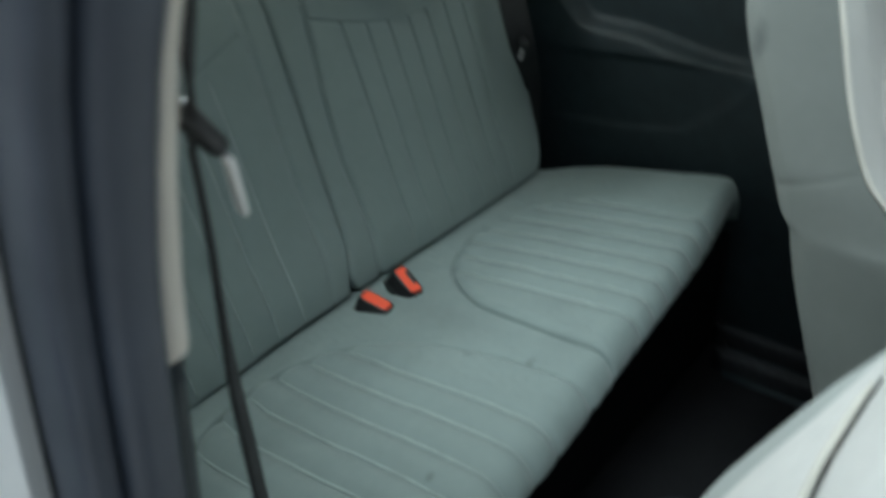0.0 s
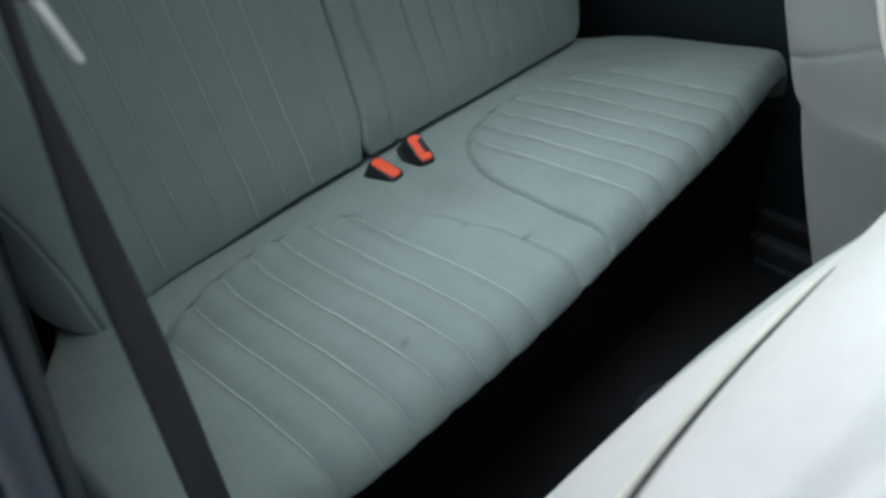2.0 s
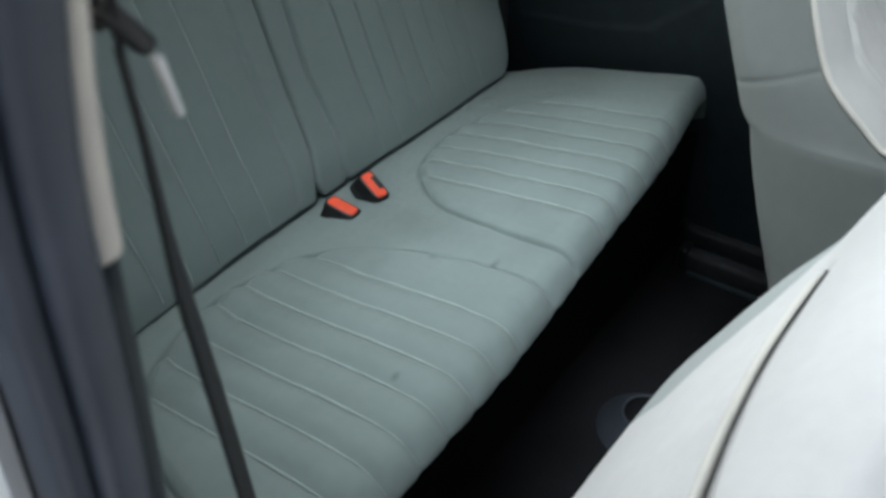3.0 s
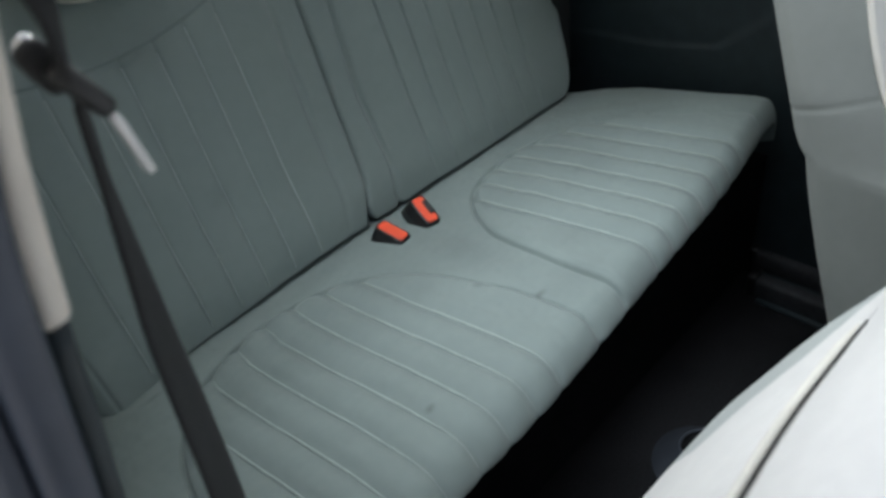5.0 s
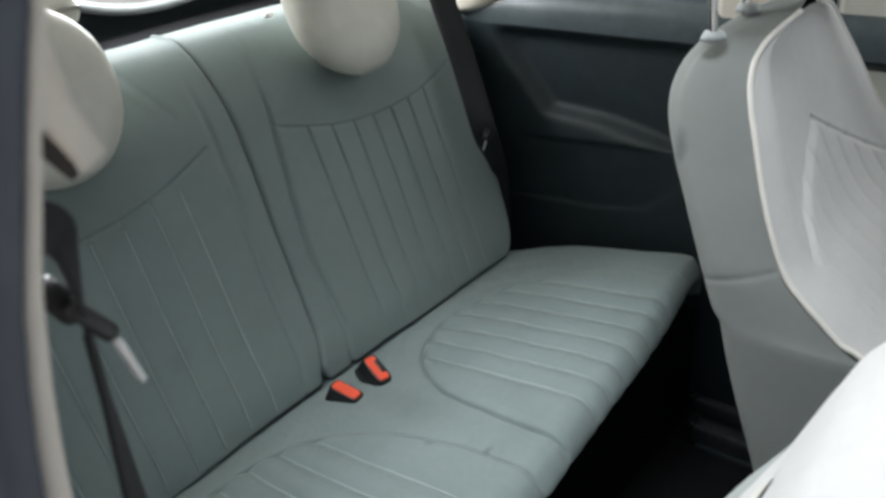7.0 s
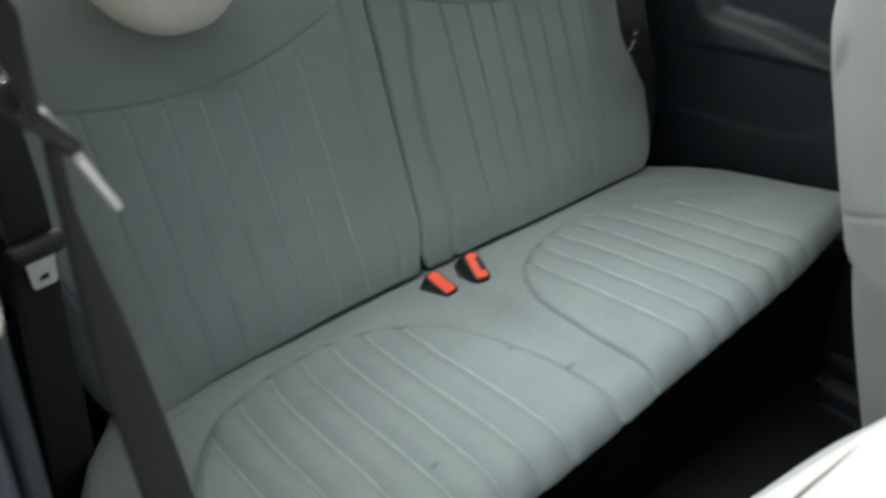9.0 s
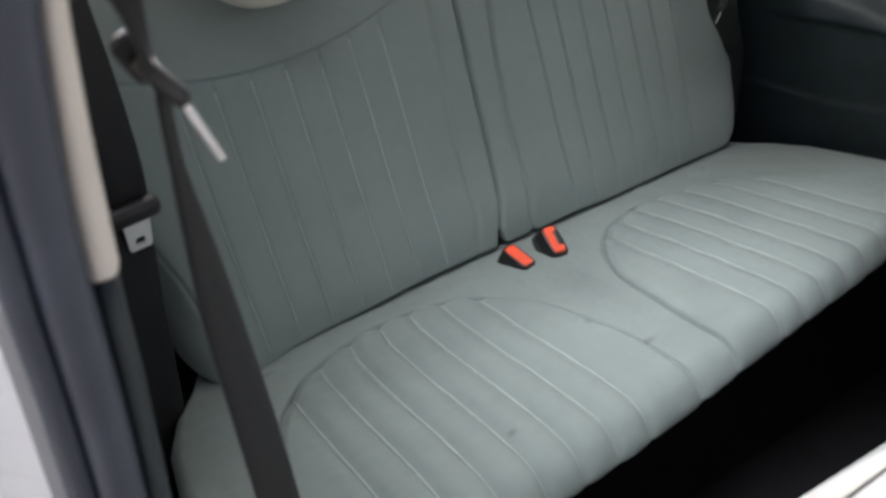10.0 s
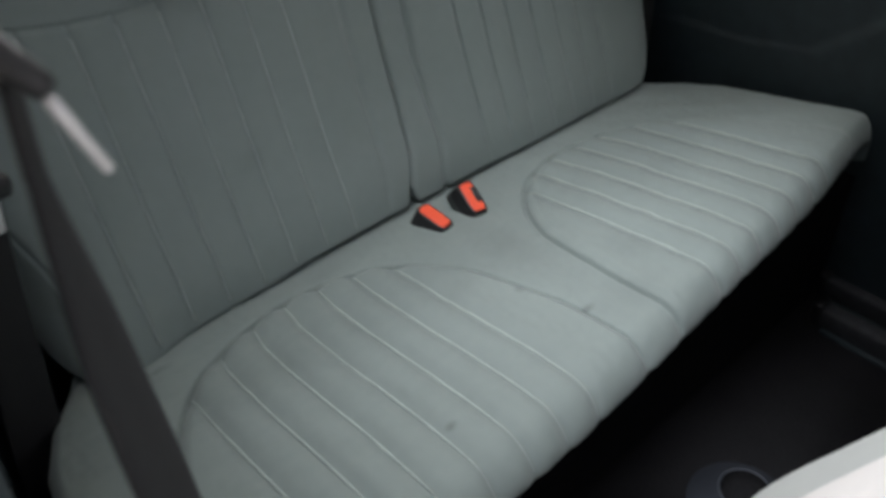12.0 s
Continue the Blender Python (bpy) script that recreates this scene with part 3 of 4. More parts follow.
def front_headrest():
    root = thing("front_headrest", "cream headrest on two chrome posts over the front seat", "headrest")
    cx = 0.375
    for px, py in ((0.232, -0.507), (0.330, -0.508)):
        tube("post", [(px, py, 0.895), (px, py + 0.004, 0.935), (px + 0.003, py + 0.012, 1.02)], 0.0058, CHROME, root, "chrome post", n=8)
        bm = bmesh.new()
        bmesh.ops.create_cone(bm, cap_ends=True, segments=28, radius1=0.016, radius2=0.011, depth=0.010)
        bmesh.ops.translate(bm, vec=(px, py, 0.914 if px > 0.3 else 0.902), verts=bm.verts)
        part("post_collar", bm, COLLAR, root, "grey plastic post collar")
    loops = []
    for dep in np.linspace(-1, 1, 13):
        sc = (1 - abs(dep) ** 3) ** 0.45 if abs(dep) < 1 else 0.02
        loops.append([(0.330 + 0.115 * sc * math.copysign(abs(math.cos(a)) ** 0.6, math.cos(a)), -0.520 + 0.052 * dep + 0.02 * sc * math.sin(a),
                       1.045 + 0.100 * sc * math.copysign(abs(math.sin(a)) ** 0.6, math.sin(a))) for a in np.linspace(0, 2 * math.pi, 44, endpoint=False)])
    loft("pad", loops, LEATHER, root)
    return root


front_seat_far()
front_headrest()


# ---- near front seat, folded forward ----
def front_seat_near():
    root = thing("car_seat", "ivory-white front seat with its back folded forward, cord piping", "car seat", "front seats")
    # section at the middle: low rear edge, up past the piping seam, forward along the folded back
    low = [(-0.62, 0.12), (-0.600, 0.25), (-0.598, 0.335), (-0.624, 0.42), (-0.665, 0.51), (-0.703, 0.588), (-0.728, 0.632), (-0.741, 0.655)]
    mid = spline(low + [(-0.757, 0.680), (-0.785, 0.705), (-0.83, 0.722), (-0.92, 0.735), (-1.05, 0.74), (-1.20, 0.73), (-1.28, 0.69), (-1.31, 0.60), (-1.31, 0.45)], 4000)
    # section along the inner edge, where the padding stands up
    rim = spline(low + [(-0.752, 0.684), (-0.769, 0.728), (-0.790, 0.772), (-0.826, 0.805), (-0.92, 0.822), (-1.10, 0.81), (-1.26, 0.74), (-1.31, 0.62), (-1.31, 0.45)], 4000)
    pick = np.unique(np.concatenate([np.arange(0, 1500, 16), np.arange(1500, 2050, 2), np.arange(2050, 4000, 16), [3999]]))
    c, rim = mid[pick], rim[pick]
    N = len(pick)
    xin, xout = -0.090, -0.60
    xs = (np.linspace(0, 1, 150) ** 1.25)[None, :]
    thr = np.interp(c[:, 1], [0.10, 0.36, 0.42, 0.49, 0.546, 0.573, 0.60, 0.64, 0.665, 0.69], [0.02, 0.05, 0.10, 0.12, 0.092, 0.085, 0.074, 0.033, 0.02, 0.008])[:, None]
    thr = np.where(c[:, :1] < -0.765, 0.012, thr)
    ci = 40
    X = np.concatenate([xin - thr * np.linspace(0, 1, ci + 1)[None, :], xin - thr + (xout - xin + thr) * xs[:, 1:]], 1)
    xs = (X - xin) / (xout - xin)
    k = np.clip((X + 0.46) / 0.34, 0, 1)
    k = k * k * (3 - 2 * k)
    cy, cz = c[:, :1] * (1 - k) + rim[:, :1] * k, c[:, 1:] * (1 - k) + rim[:, 1:] * k
    ty, tz = np.gradient(cy, axis=0), np.gradient(cz, axis=0)
    ln = np.hypot(ty, tz) + 1e-9
    ny, nz = tz / ln, -ty / ln
    e = np.minimum(X - xout, xin - X)
    drop = -0.018 * (1 - np.sqrt(np.clip(1 - (1 - np.clip(e / 0.018, 0, 1)) ** 2, 0, 1)))
    seam = [(-0.165, -0.746), (-0.20, -0.743), (-0.267, -0.741), (-0.34, -0.746), (-0.405, -0.754), (-0.50, -0.768), (-0.60, -0.775)]
    d = seg_dist(X, cy, seam)
    puff = 0.007 * np.sin(np.clip(xs, 0, 1) * math.pi) ** 0.7 * np.clip(d / 0.07, 0, 1) ** 0.7
    dent = seg_dist(X, cy, [(-0.30, -0.850), (-0.34, -0.845), (-0.375, -0.842), (-0.41, -0.836), (-0.50, -0.83)])
    h = drop + puff - 0.016 * np.exp(-(d / 0.0022) ** 4) * (cz > 0.5) + groove(dent, 0.006, 0.004) + 0.003 * np.exp(-((dent - 0.016) / 0.008) ** 2)
    Y = cy + ny * h
    Z = cz + nz * h + 0.0015 * ripples(X, cy, 0.2, 31) + 0.0007 * ripples(X, cy, 0.05, 32)
    lo = int(np.argmax(c[:, 1] > 0.40))
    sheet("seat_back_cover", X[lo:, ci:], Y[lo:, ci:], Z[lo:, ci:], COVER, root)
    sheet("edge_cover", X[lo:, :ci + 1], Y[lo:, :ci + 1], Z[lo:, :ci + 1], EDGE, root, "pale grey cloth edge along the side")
    # hidden lower part, made black to cut light bounced onto the bench front
    sheet("lower_shell", X[:lo + 1], Y[:lo + 1], Z[:lo + 1], CARPET, root, "hidden lower shell, blackened to cut bounced light")
    # flanks
    for col, fl in ((0, False), (-1, True)):
        a = np.stack([X[:, col], Y[:, col], Z[:, col]], 1)
        b = a.copy()
        b[:, 2] = np.minimum(a[:, 2] - 0.02, 0.10 + 0.3 * (a[:, 2] - 0.1))
        b[:, 1] = a[:, 1] * 0.6 + 0.4 * -0.95
        sheet("side_cover", np.stack([a[:, 0], b[:, 0]]), np.stack([a[:, 1], b[:, 1]]), np.stack([a[:, 2], b[:, 2]]), CLOTH, root, flip=fl)
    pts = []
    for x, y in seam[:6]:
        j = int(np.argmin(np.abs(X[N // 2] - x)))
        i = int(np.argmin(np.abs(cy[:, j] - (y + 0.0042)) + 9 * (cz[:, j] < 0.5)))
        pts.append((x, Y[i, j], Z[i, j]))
    # black cord stands in for the padding's own shadow along the seam
    tube("seam_shade", [(x, y - 0.0036, z + 0.0062) for x, y, z in pts], 0.0014, BLACK, root, "dark cord standing in for shade beside the piping", n=60, sides=8)
    tube("piping", [(x, y + 0.0015, z + 0.0012) for x, y, z in pts], [0.0008] + [0.0034] * 6, PIPING, root, "ivory piping cord", n=60, sides=8)
    bm = box((0.46, 0.60, 0.22), (-0.345, -0.98, 0.28), 0.05, 3)
    part("seat_cushion", bm, SEATCLOTH, root)
    return root


front_seat_near()


# ---- door pillar, seal and trim beside the camera ----
def pillar():
    root = thing("pillar_1", "dark rubber-sealed door pillar with cream trim edge", "pillar", kind="structure")

    def column(name, x0, x1, y0, y1, z0, z1, mat, label="", power=0.55, taper=0.0, inner=(1.0, 1.0)):
        """An upright moulding that leans inwards and forwards with height; x and y are offsets from the pillar's line."""
        loops = []
        zs = np.concatenate([np.linspace(z0, z0 + 0.02, 8), np.linspace(z0 + 0.03, z1, 44)])
        for z in zs:
            ox = np.interp(z, [0.02, 0.60, 0.72, 0.81, 0.87, 0.91, 0.95, 1.0, 1.067, 1.11, 1.2, 1.36], [-0.640, -0.626, -0.614, -0.605, -0.600, -0.596, -0.592, -0.5865, -0.575, -0.566, -0.545, -0.495])
            oy = np.interp(z, [0.02, 0.80, 0.91, 0.95, 1.0, 1.067, 1.11, 1.2, 1.36], [-0.50, -0.552, -0.557, -0.561, -0.570, -0.587, -0.600, -0.627, -0.675])
            k = 1 - taper * (1 - min(1.0, (z - z0) / 0.016)) ** 2
            slim = 1 - 0.45 * min(1.0, max(0.0, (z - 0.92) / 0.12))
            xa, xb = x0 * (slim if inner[0] < 1 else 1), x1 * (slim if inner[1] < 1 else 1)
            hx, hy = 0.5 * (xb - xa), 0.5 * (y1 - y0)
            lp = []
            for a in np.linspace(0, 2 * math.pi, 28, endpoint=False):
                ca, sa = math.cos(a), math.sin(a)
                lp.append((ox + 0.5 * (xa + xb) + k * hx * math.copysign(abs(ca) ** power, ca), oy + 0.5 * (y0 + y1) + k * hy * math.copysign(abs(sa) ** power, sa), z))
            loops.append(lp)
        return loft(name, loops, mat, root, label)

    column("seal_lip", -0.036, -0.013, -0.016, 0.015, 0.02, 1.36, RUBBER, inner=(1.0, 0.5))
    column("seal_bulb", -0.050, -0.035, -0.008, 0.028, 0.02, 1.36, RUBBER)
    column("pillar_core", -0.040, -0.003, 0.012, 0.10, 0.02, 1.36, DARK)
    column("upper_trim", -0.0155, 0.0030, -0.008, 0.09, 0.868, 1.36, CREAM, "cream pillar trim with a rounded lower end", taper=0.5, inner=(0.5, 1.0))
    column("lower_trim", -0.0145, 0.0020, -0.004, 0.09, 0.02, 0.876, DARK, "black lower pillar trim")
    return root


pillar()
jamb = []
for z in np.linspace(-0.02, 1.28, 40):
    xr = np.interp(z, [-0.02, 0.60, 0.72, 0.81, 0.91, 1.0, 1.11, 1.28], [-0.685, -0.671, -0.659, -0.650, -0.641, -0.630, -0.605, -0.555])
    yf = np.interp(z, [-0.02, 0.80, 0.95, 1.11, 1.28], [-0.47, -0.522, -0.531, -0.565, -0.61])
    jamb.append([(-0.80, yf + 0.17, z), (xr - 0.012, yf + 0.002, z), (xr - 0.003, yf + 0.004, z), (xr, yf + 0.012, z), (xr, yf + 0.034, z), (-0.80, yf + 0.21, z)])
tagged(loft("door_jamb", jamb, WHITE, smooth=False), "white painted door jamb", "car body", kind="structure")
bm = box((0.012, 1.3, 0.95), (-0.80, 0.13, 0.42), 0.004)
tagged(part("rear_quarter_panel", bm, WHITE), "white painted rear quarter of the car body", "car body", kind="structure")


# ---- near belt on the pillar ----
def belt_near():
    root = thing("seat_belt", "black front seat belt hanging loose with steel tongue", "seat belt", "seat belts")
    strap("webbing_lower", [(-0.549, -0.511, 0.935), (-0.553, -0.517, 0.90), (-0.553, -0.514, 0.86), (-0.552, -0.509, 0.81), (-0.550, -0.508, 0.72), (-0.549, -0.507, 0.62), (-0.548, -0.505, 0.40), (-0.55, -0.50, 0.15)],
          [0.012, 0.013, 0.028, 0.044, 0.056, 0.064, 0.064, 0.064], [(0.6, 0.8, 0)] * 8, WEB, root)
    strap("webbing_upper", [(-0.549, -0.511, 0.936), (-0.553, -0.524, 0.958), (-0.556, -0.534, 0.985), (-0.559, -0.538, 1.001), (-0.569, -0.544, 1.010), (-0.590, -0.548, 1.006)],
          [0.010, 0.011, 0.015, 0.021, 0.024, 0.024], [(0.4, 0.9, 0), (0.5, 0.85, 0), (0.75, 0.6, 0), (0.8, 0.2, 0.5), (0.4, 0.1, 0.9), (0.2, 0.1, 0.97)], WEB, root)
    bm = box((0.010, 0.012, 0.031), (0, 0, 0), 0.004, 3, Matrix.Rotation(radians(-32), 4, "Y"))
    bmesh.ops.translate(bm, vec=(-0.549, -0.520, 0.945), verts=bm.verts)
    part("tongue_grip", bm, BLACK, root, "black plastic tongue grip")
    bm = box((0.014, 0.014, 0.024), (0, 0, 0), 0.005, 3, Matrix.Rotation(radians(-25), 4, "Y"))
    bmesh.ops.translate(bm, vec=(-0.556, -0.509, 0.955), verts=bm.verts)
    part("webbing_fold", bm, WEB, root, "black webbing bunched in the loop")
    bm = box((0.0044, 0.006, 0.044), (0, 0, 0), 0.0015, 2, Matrix.Rotation(radians(-20), 4, "Y") @ Matrix.Rotation(radians(22), 4, "X"))
    bmesh.ops.translate(bm, vec=(-0.5355, -0.5185, 0.912), verts=bm.verts)
    part("tongue_blade", bm, PALE_STEEL, root, "bright steel tongue blade")
    tube("tongue_loop", [(-0.557, -0.501, 0.948), (-0.560, -0.498, 0.958), (-0.555, -0.496, 0.963), (-0.550, -0.498, 0.955)], 0.0028, CHROME, root, "steel loop", n=24)
    return root


belt_near()


def belt_guide():
    """A cream plastic tongue that leads the belt off the pillar, with a dark slot under it."""
    root = thing("belt_guide", "cream belt guide with a dark slot on the pillar", "belt guide")
    strap("guide_cover", [(-0.570, -0.578, 1.088), (-0.5625, -0.570, 1.073), (-0.556, -0.564, 1.060), (-0.549, -0.560, 1.047), (-0.5435, -0.557, 1.0345)],
          [0.028, 0.022, 0.0165, 0.015, 0.013], [(0.86, 0.10, 0.45)] * 5, CREAM, root, thick=0.0025)
    # solid dark band stands in for the shaded opening under the guide
    strap("slot", [(-0.564, -0.546, 1.066), (-0.557, -0.542, 1.052), (-0.5495, -0.538, 1.036), (-0.543, -0.534, 1.022)], [0.017, 0.014, 0.010, 0.004], [(0.86, 0.10, 0.45)] * 4, SLOT, root, "dark slot", thick=0.002)
    return root


belt_guide()


def rear_belt(label, path, across, grip, turn, size=1.0, ends=(0.030, 0.020)):
    root = thing("seat_belt", label, "seat belt", "seat belts")
    strap("webbing", path, [0.046] * 4 + list(ends), across, WEB, root)
    m = Matrix.Translation(grip) @ Matrix.Rotation(radians(turn), 4, "Z") @ Matrix.Rotation(radians(18), 4, "X") @ Matrix.Scale(size, 4)
    bm = box((0.056, 0.018, 0.022), (0, 0, 0), 0.007, 3)
    bmesh.ops.transform(bm, matrix=m, verts=bm.verts)
    part("tongue_grip", bm, BLACK, root, "black plastic tongue grip")
    # flat plate with a small latch hole near its end and two ears at the grip
    outer = [(-0.0145, -0.010), (-0.0165, -0.004), (-0.011, -0.006), (0.011, -0.006), (0.0165, -0.004), (0.0145, -0.010), (0.0135, -0.018), (0.0125, -0.044), (0.0105, -0.048), (-0.0105, -0.048), (-0.0125, -0.044), (-0.0135, -0.018)]
    inner = [(-0.0035, -0.033), (-0.0045, -0.031), (-0.0025, -0.031), (0.0025, -0.031), (0.0045, -0.031), (0.0055, -0.033), (0.0055, -0.035), (0.005, -0.040), (0.003, -0.041), (-0.003, -0.041), (-0.005, -0.040), (-0.0055, -0.035)]
    bm = bmesh.new()
    rings = [[bm.verts.new((x, yy, z)) for x, z in lp] for lp, yy in ((outer, -0.0055), (inner, -0.0055), (inner, -0.0025), (outer, -0.0025))]
    for a, b in zip(rings, rings[1:] + rings[:1]):
        for i in range(12):
            bm.faces.new((a[i], a[(i + 1) % 12], b[(i + 1) % 12], b[i]))
    bmesh.ops.recalc_face_normals(bm, faces=bm.faces)
    bmesh.ops.transform(bm, matrix=m, verts=bm.verts)
    part("tongue_blade", bm, PALE_STEEL, root, "slotted pale steel tongue", smooth=False)
    return root


rear_belt("black rear seat belt with slotted steel tongue beside the pillar",
          [(-0.520, 0.0, 0.98), (-0.518, -0.03, 0.85), (-0.518, -0.042, 0.75), (-0.522, -0.042, 0.66), (-0.541, -0.040, 0.55), (-0.580, -0.050, 0.26)],
          [(1, 0.2, 0)] * 6, (-0.524, -0.054, 0.644), 8, 1.1, (0.052, 0.058))
rear_belt("black rear seat belt with steel tongue along the far trim",
          [(0.497, 0.150, 0.95), (0.497, 0.120, 0.86), (0.491, 0.067, 0.73), (0.478, 0.018, 0.61), (0.555, 0.045, 0.50), (0.575, 0.05, 0.37)],
          [(0.64, -0.77, 0)] * 4 + [(0.7, -0.6, 0), (0.8, -0.3, 0)], (0.462, 0.004, 0.618), 34, 0.62)


# ---- cabin shell ----
def slab(name, size, centre, mat, label, category, bevel=0.0):
    return tagged(part(name, box(size, centre, bevel), mat, smooth=False), label, category, kind="structure")


slab("floor", (1.36, 3.2, 0.04), (0, -0.85, -0.01), CARPET, "black carpeted car floor", "floor")
slab("bench_riser", (1.30, 0.03, 0.26), (0, -0.33, 0.13), CARPET, "black carpeted riser under the bench", "trim")
slab("load_floor", (1.36, 0.55, 0.03), (0, 0.52, 0.40), CARPET, "dark boot floor behind the seats", "floor")
slab("boot_bulkhead", (1.36, 0.03, 0.40), (0, 0.245, 0.19), DARK, "dark bulkhead behind the bench", "wall")
slab("tailgate_trim", (1.36, 0.03, 0.46), (0, 0.80, 0.60), DARK, "dark tailgate trim", "trim")


def tailgate_frame():
    n = 60
    inner, outer = [], []
    for a in np.linspace(0, 2 * math.pi, n, endpoint=False):
        ca, sa = math.cos(a), math.sin(a)
        inner.append((0.268 + 0.33 * math.copysign(abs(ca) ** 0.85, ca), 1.063 + 0.215 * math.copysign(abs(sa) ** 0.9, sa)))
        outer.append((0.70 * max(-1, min(1, 1.5 * ca)), 1.11 + 0.29 * max(-1, min(1, 1.5 * sa))))
    rear = lambda p, d: (p[0], 0.66 + d - 0.25 * (p[1] - 0.9), p[1])
    loops = [[rear(p, 0.0) for p in outer], [rear(p, 0.0) for p in inner], [rear(p, 0.03) for p in inner], [rear(p, 0.03) for p in outer]]
    return tagged(loft("window_2", loops + [loops[0]], DARK, caps=False, smooth=False), "black tailgate frame around the rear window", "window frame", kind="structure")


tailgate_frame()
ring = [(0.268 + 0.33 * math.cos(a), 0.648 - 0.25 * (0.163 + 0.215 * math.sin(a)), 1.063 + 0.215 * math.sin(a)) for a in np.linspace(math.pi, 2 * math.pi, 30)]
tagged(tube("window_seal_rear", ring, 0.011, RIM, n=90, sides=12), "pale lower rim of the rear window", "window frame", kind="structure")
slab("parcel_shelf", (1.16, 0.36, 0.02), (0, 0.48, 0.80), CARPET, "black parcel shelf behind the backrests", "shelf")


def roof():
    """Unseen headliner with invented openings, placed to shape the daylight on the seats."""
    bm = bmesh.new()
    for sx, sy, cx, cy in ((0.06, 1.32, -0.63, 0.04), (0.06, 1.00, -0.63, -1.12), (0.50, 2.32, 0.41, -0.46), (0.76, 0.73, -0.22, 0.335), (0.76, 0.30, -0.22, -1.47), (0.30, 0.58, 0.01, -1.03)):
        q = bmesh.ops.create_cube(bm, size=1.0)["verts"]
        bmesh.ops.scale(bm, vec=(sx, sy, 0.03), verts=q)
        bmesh.ops.translate(bm, vec=(cx, cy, 1.395), verts=q)
    tagged(part("ceiling", bm, LEATHER, smooth=False), "pale unseen headliner with added openings that shape the light", "ceiling", kind="structure")


roof()
slab("bulkhead", (1.36, 0.04, 0.75), (0, -2.20, 0.40), DARK, "black firewall", "wall")
slab("dashboard", (1.30, 0.35, 0.22), (0, -1.95, 0.70), LEATHER, "pale dashboard", "dashboard", 0.05)


def far_side():
    """Far side trim: quarter panel with a window, moulded arm recess and sill."""
    y = np.linspace(-2.2, 0.8, 260)
    z = np.concatenate([np.linspace(0.0, 0.36, 10), np.linspace(0.37, 0.775, 130)])
    Y, Z = np.meshgrid(y, z)
    x = 0.658 + 0 * Y
    # arm recess with a slanting rear end, a ledge under it and a curved pressing below
    sm = lambda v: 1 / (1 + np.exp(-np.clip(v, -60, 60)))
    up = np.interp(-Y, [-0.16, -0.114, -0.092, 0.001, 0.116, 0.258, 0.6, 2.2], [0.80, 0.750, 0.714, 0.606, 0.600, 0.572, 0.565, 0.565])
    lo = np.interp(-Y, [-0.16, -0.05, 0.08, 0.26, 0.6, 2.2], [0.545, 0.545, 0.557, 0.567, 0.56, 0.56])
    low = np.interp(-Y, [-0.10, -0.05, 0.10, 0.22, 0.314, 0.36, 2.2], [0.405, 0.411, 0.418, 0.438, 0.515, 0.60, 0.60])
    rec = sm((Z - up) / 0.004) * sm((0.756 - Z) / 0.005) * sm((0.108 - Y) / 0.008)
    ledge = np.clip((up - Z) / np.maximum(up - lo, 0.004), 0, 1) * sm((Z - lo) / 0.003) * sm((0.03 - Y) / 0.02)
    x = x + 0.030 * rec - 0.010 * ledge - 0.004 * sm((low - Z) / 0.0025) * sm((0.10 - Y) / 0.02)
    ob = sheet("wall_far_trim", x, Y, Z, DARK, None, flip=True)
    prof = spline([(0.6575, 0.770), (0.6585, 0.790), (0.663, 0.812), (0.674, 0.829), (0.690, 0.838), (0.707, 0.845), (0.726, 0.851)], 48)
    X2, Y2 = np.meshgrid(prof[:, 0], np.linspace(-2.2, 0.8, 60), indexing="ij")
    Z2 = np.repeat(prof[:, 1:], 60, 1)
    top = sheet("window_sill", X2, Y2, Z2, SILL, None, flip=True)
    tagged(top, "trim sill under the far rear window, lightened for its sky reflection", "window sill", kind="structure")
    return tagged(ob, "black moulded side trim with an arm recess", "trim panel", kind="structure")


far_side()
pane = slab("window_1", (0.004, 0.44, 0.50), (0.722, -0.135, 1.11), GLASS, "clear far rear side window", "window")
pane.visible_shadow = False
slab("wall_far_outer", (0.02, 3.0, 0.86), (0.80, -0.70, 0.41), WHITE, "white painted far side of the body", "car body")


def far_pillar():
    ob = loft("pillar_far_trim", [[(0.672 + 0.03 * math.sin(a), y0 + w0 * math.cos(a), z)
              for a in np.linspace(0, 2 * math.pi, 24, endpoint=False)] for z, y0, w0 in ((0.792, 0.20, 0.04), (0.80, 0.195, 0.06), (0.82, 0.18, 0.085), (0.88, 0.15, 0.125), (0.95, 0.13, 0.16), (1.1, 0.12, 0.22), (1.38, 0.12, 0.30))], CREAM)
    return tagged(ob, "cream rear pillar trim above the far belt", "pillar trim", kind="structure")


far_pillar()
slab("pillar_far_front", (0.05, 0.155, 0.58), (0.69, -0.405, 1.09), CREAM, "cream trim of the far door pillar", "pillar trim", 0.015)
slab("door_seal_far", (0.03, 0.022, 1.2), (0.69, -0.496, 0.76), RUBBER, "dark door seal on the far side", "door seal", 0.006)
slab("door_trim_far", (0.04, 1.10, 0.80), (0.70, -1.062, 0.50), LEATHER, "pale grey trim of the far door", "trim panel", 0.015)
slab("roof_rail_far", (0.06, 2.2, 0.06), (0.66, -0.5, 1.36), CREAM, "cream roof rail", "trim", 0.02)
# unseen near rail, made deeper to block high sky light through the door
slab("roof_rail_near", (0.06, 2.2, 0.13), (-0.665, -0.5, 1.335), DARK, "dark unseen roof rail over the door, deepened to block sky light", "trim", 0.02)
slab("near_side_trim", (0.02, 1.22, 0.80), (-0.655, 0.19, 0.42), DARK, "black side trim beside the rear bench", "trim panel", 0.004)
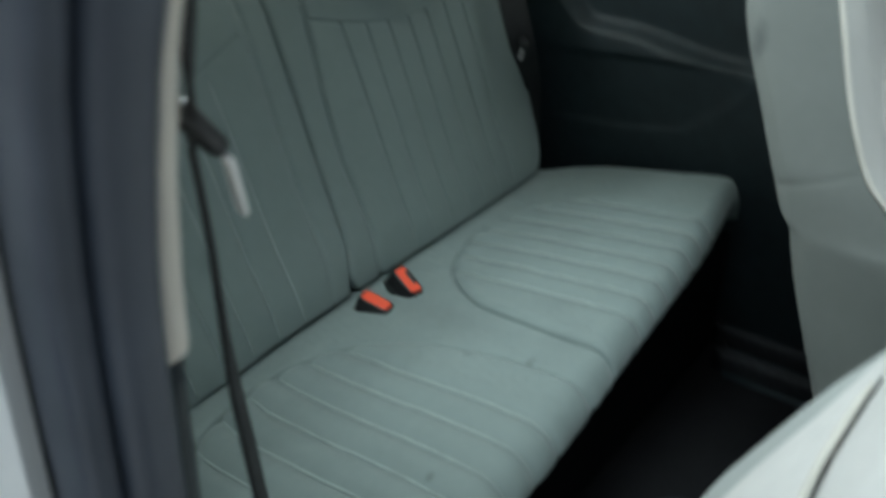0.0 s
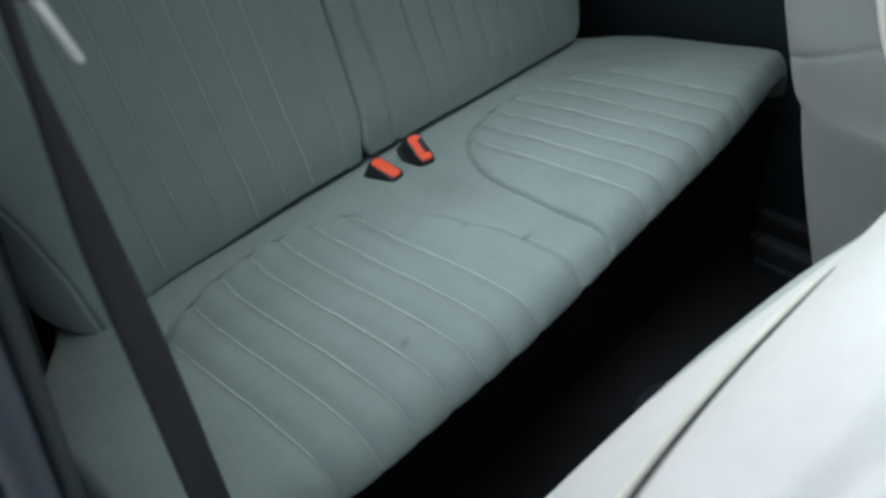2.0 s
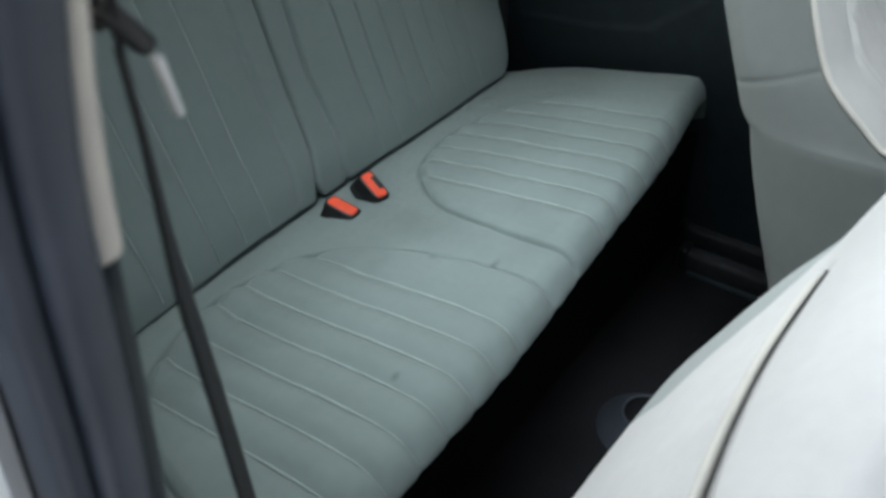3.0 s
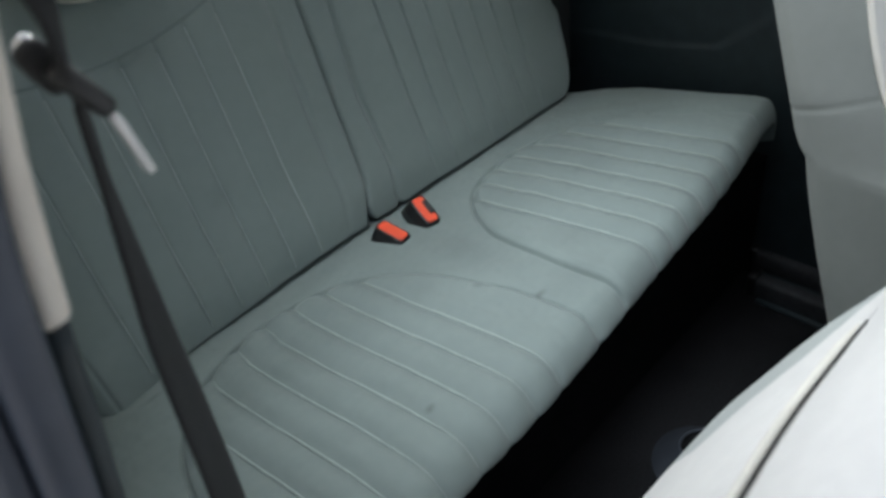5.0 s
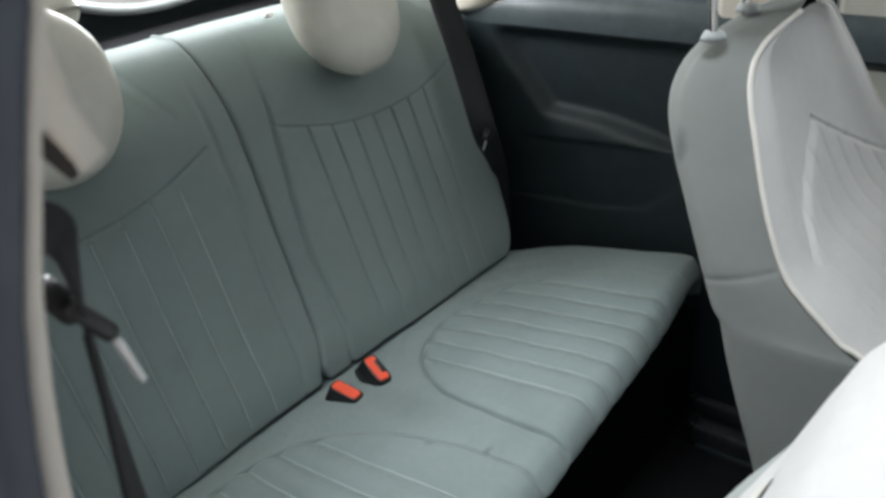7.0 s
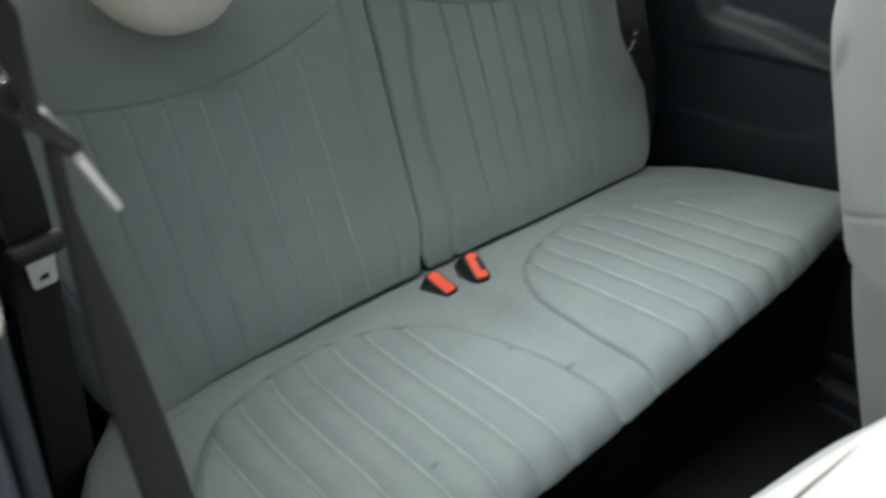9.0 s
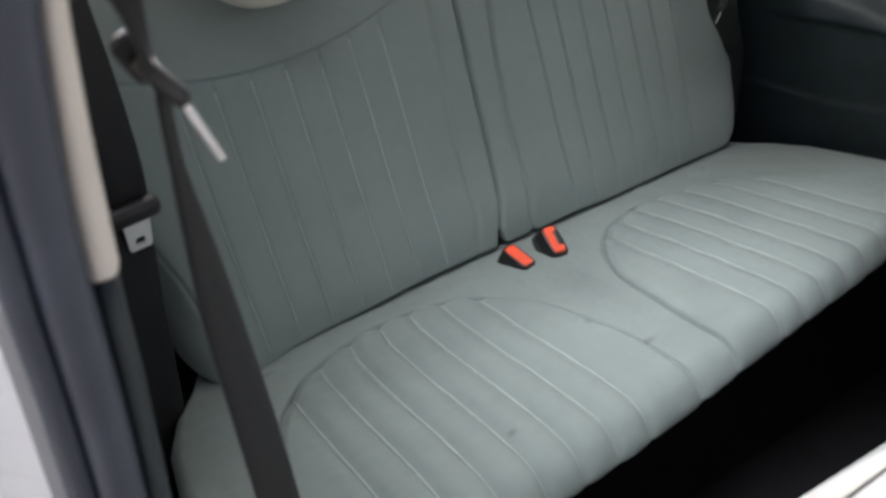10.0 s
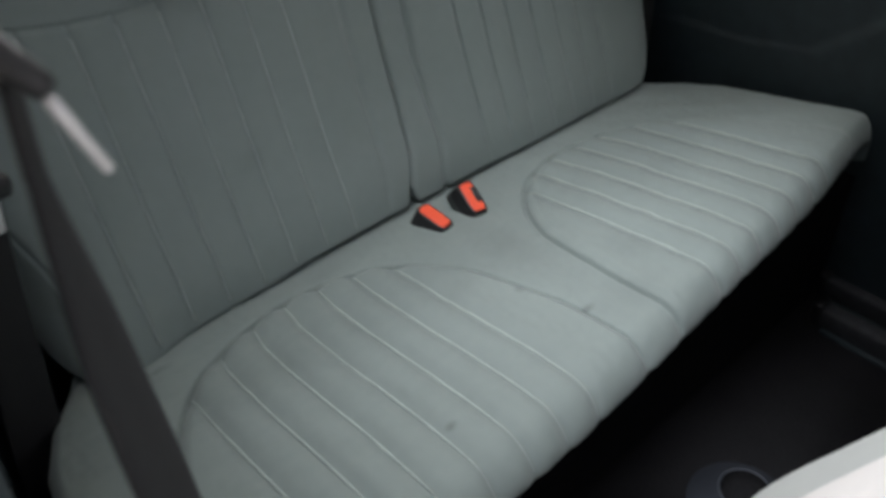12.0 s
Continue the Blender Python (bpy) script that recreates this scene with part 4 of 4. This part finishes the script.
slab("near_upper_trim", (0.02, 0.9, 0.10), (-0.655, 0.25, 0.86), DARK, "dark sill of the near rear window", "trim panel", 0.004)
# unseen wall added over the near rear window to keep its light out
slab("wall_near_blocker", (0.02, 1.16, 0.50), (-0.665, 0.21, 1.14), CREAM, "added cream wall that blocks window light beside the rear bench", "trim panel", 0.004)
slab("sill_near", (0.10, 1.7, 0.10), (-0.72, -1.35, 0.03), DARK, "black door sill", "sill", 0.01)
slab("tunnel", (0.20, 1.2, 0.14), (0.02, -1.52, 0.08), CARPET, "carpeted centre tunnel", "floor", 0.04)

# ---- outside ----
bm = bmesh.new()
bmesh.ops.create_grid(bm, x_segments=4, y_segments=4, size=400)
bmesh.ops.translate(bm, vec=(0, 0, -0.28), verts=bm.verts)
tagged(part("ground", bm, GROUND, smooth=False), "pale sandy gravel around the car", "ground", kind="structure")


def floor_cup():
    """A low moulded cup with a round dark mouth on the carpet."""
    root = thing("floor_cup", "dark blue-grey plastic cup with round mouth on the carpet", "floor cup")
    prof = [(0.105, 0.0), (0.090, 0.012), (0.066, 0.024), (0.054, 0.036), (0.050, 0.040), (0.046, 0.037), (0.043, 0.012), (0.002, 0.010)]
    loops = [[(0.150 + 0.72 * r * math.cos(a), -0.513 + 0.72 * r * math.sin(a), 0.012 + z) for a in np.linspace(0, 2 * math.pi, 36, endpoint=False)] for r, z in prof]
    loft("cup_shell", loops[:6], CUP, root, caps=False)
    loft("mouth", loops[5:], CARPET, root, "black inside", caps=False)
    return root


floor_cup()


def floor_rail(x0, y0, label):
    """A low pressed-steel channel with two flanges and a rounded nose, running forward under the seat."""
    root = thing("floor_rail", label, "seat rail", "floor rails")
    bar = box((0.030, 0.62, 0.044), (x0, y0 - 0.31, 0.032), 0.008, 3)
    part("channel", bar, RAIL, root)
    part("flange", box((0.052, 0.60, 0.006), (x0, y0 - 0.32, 0.013), 0.002, 1), DARK, root)
    part("end_stop", box((0.036, 0.020, 0.050), (x0, y0 - 0.004, 0.035), 0.006, 2), BLACK, root, "black plastic end stop")
    return root


floor_rail(0.572, -0.385, "dark steel seat rail on the carpet beside the far seat")
floor_rail(0.650, -0.350, "dark steel seat rail on the carpet along the far sill")
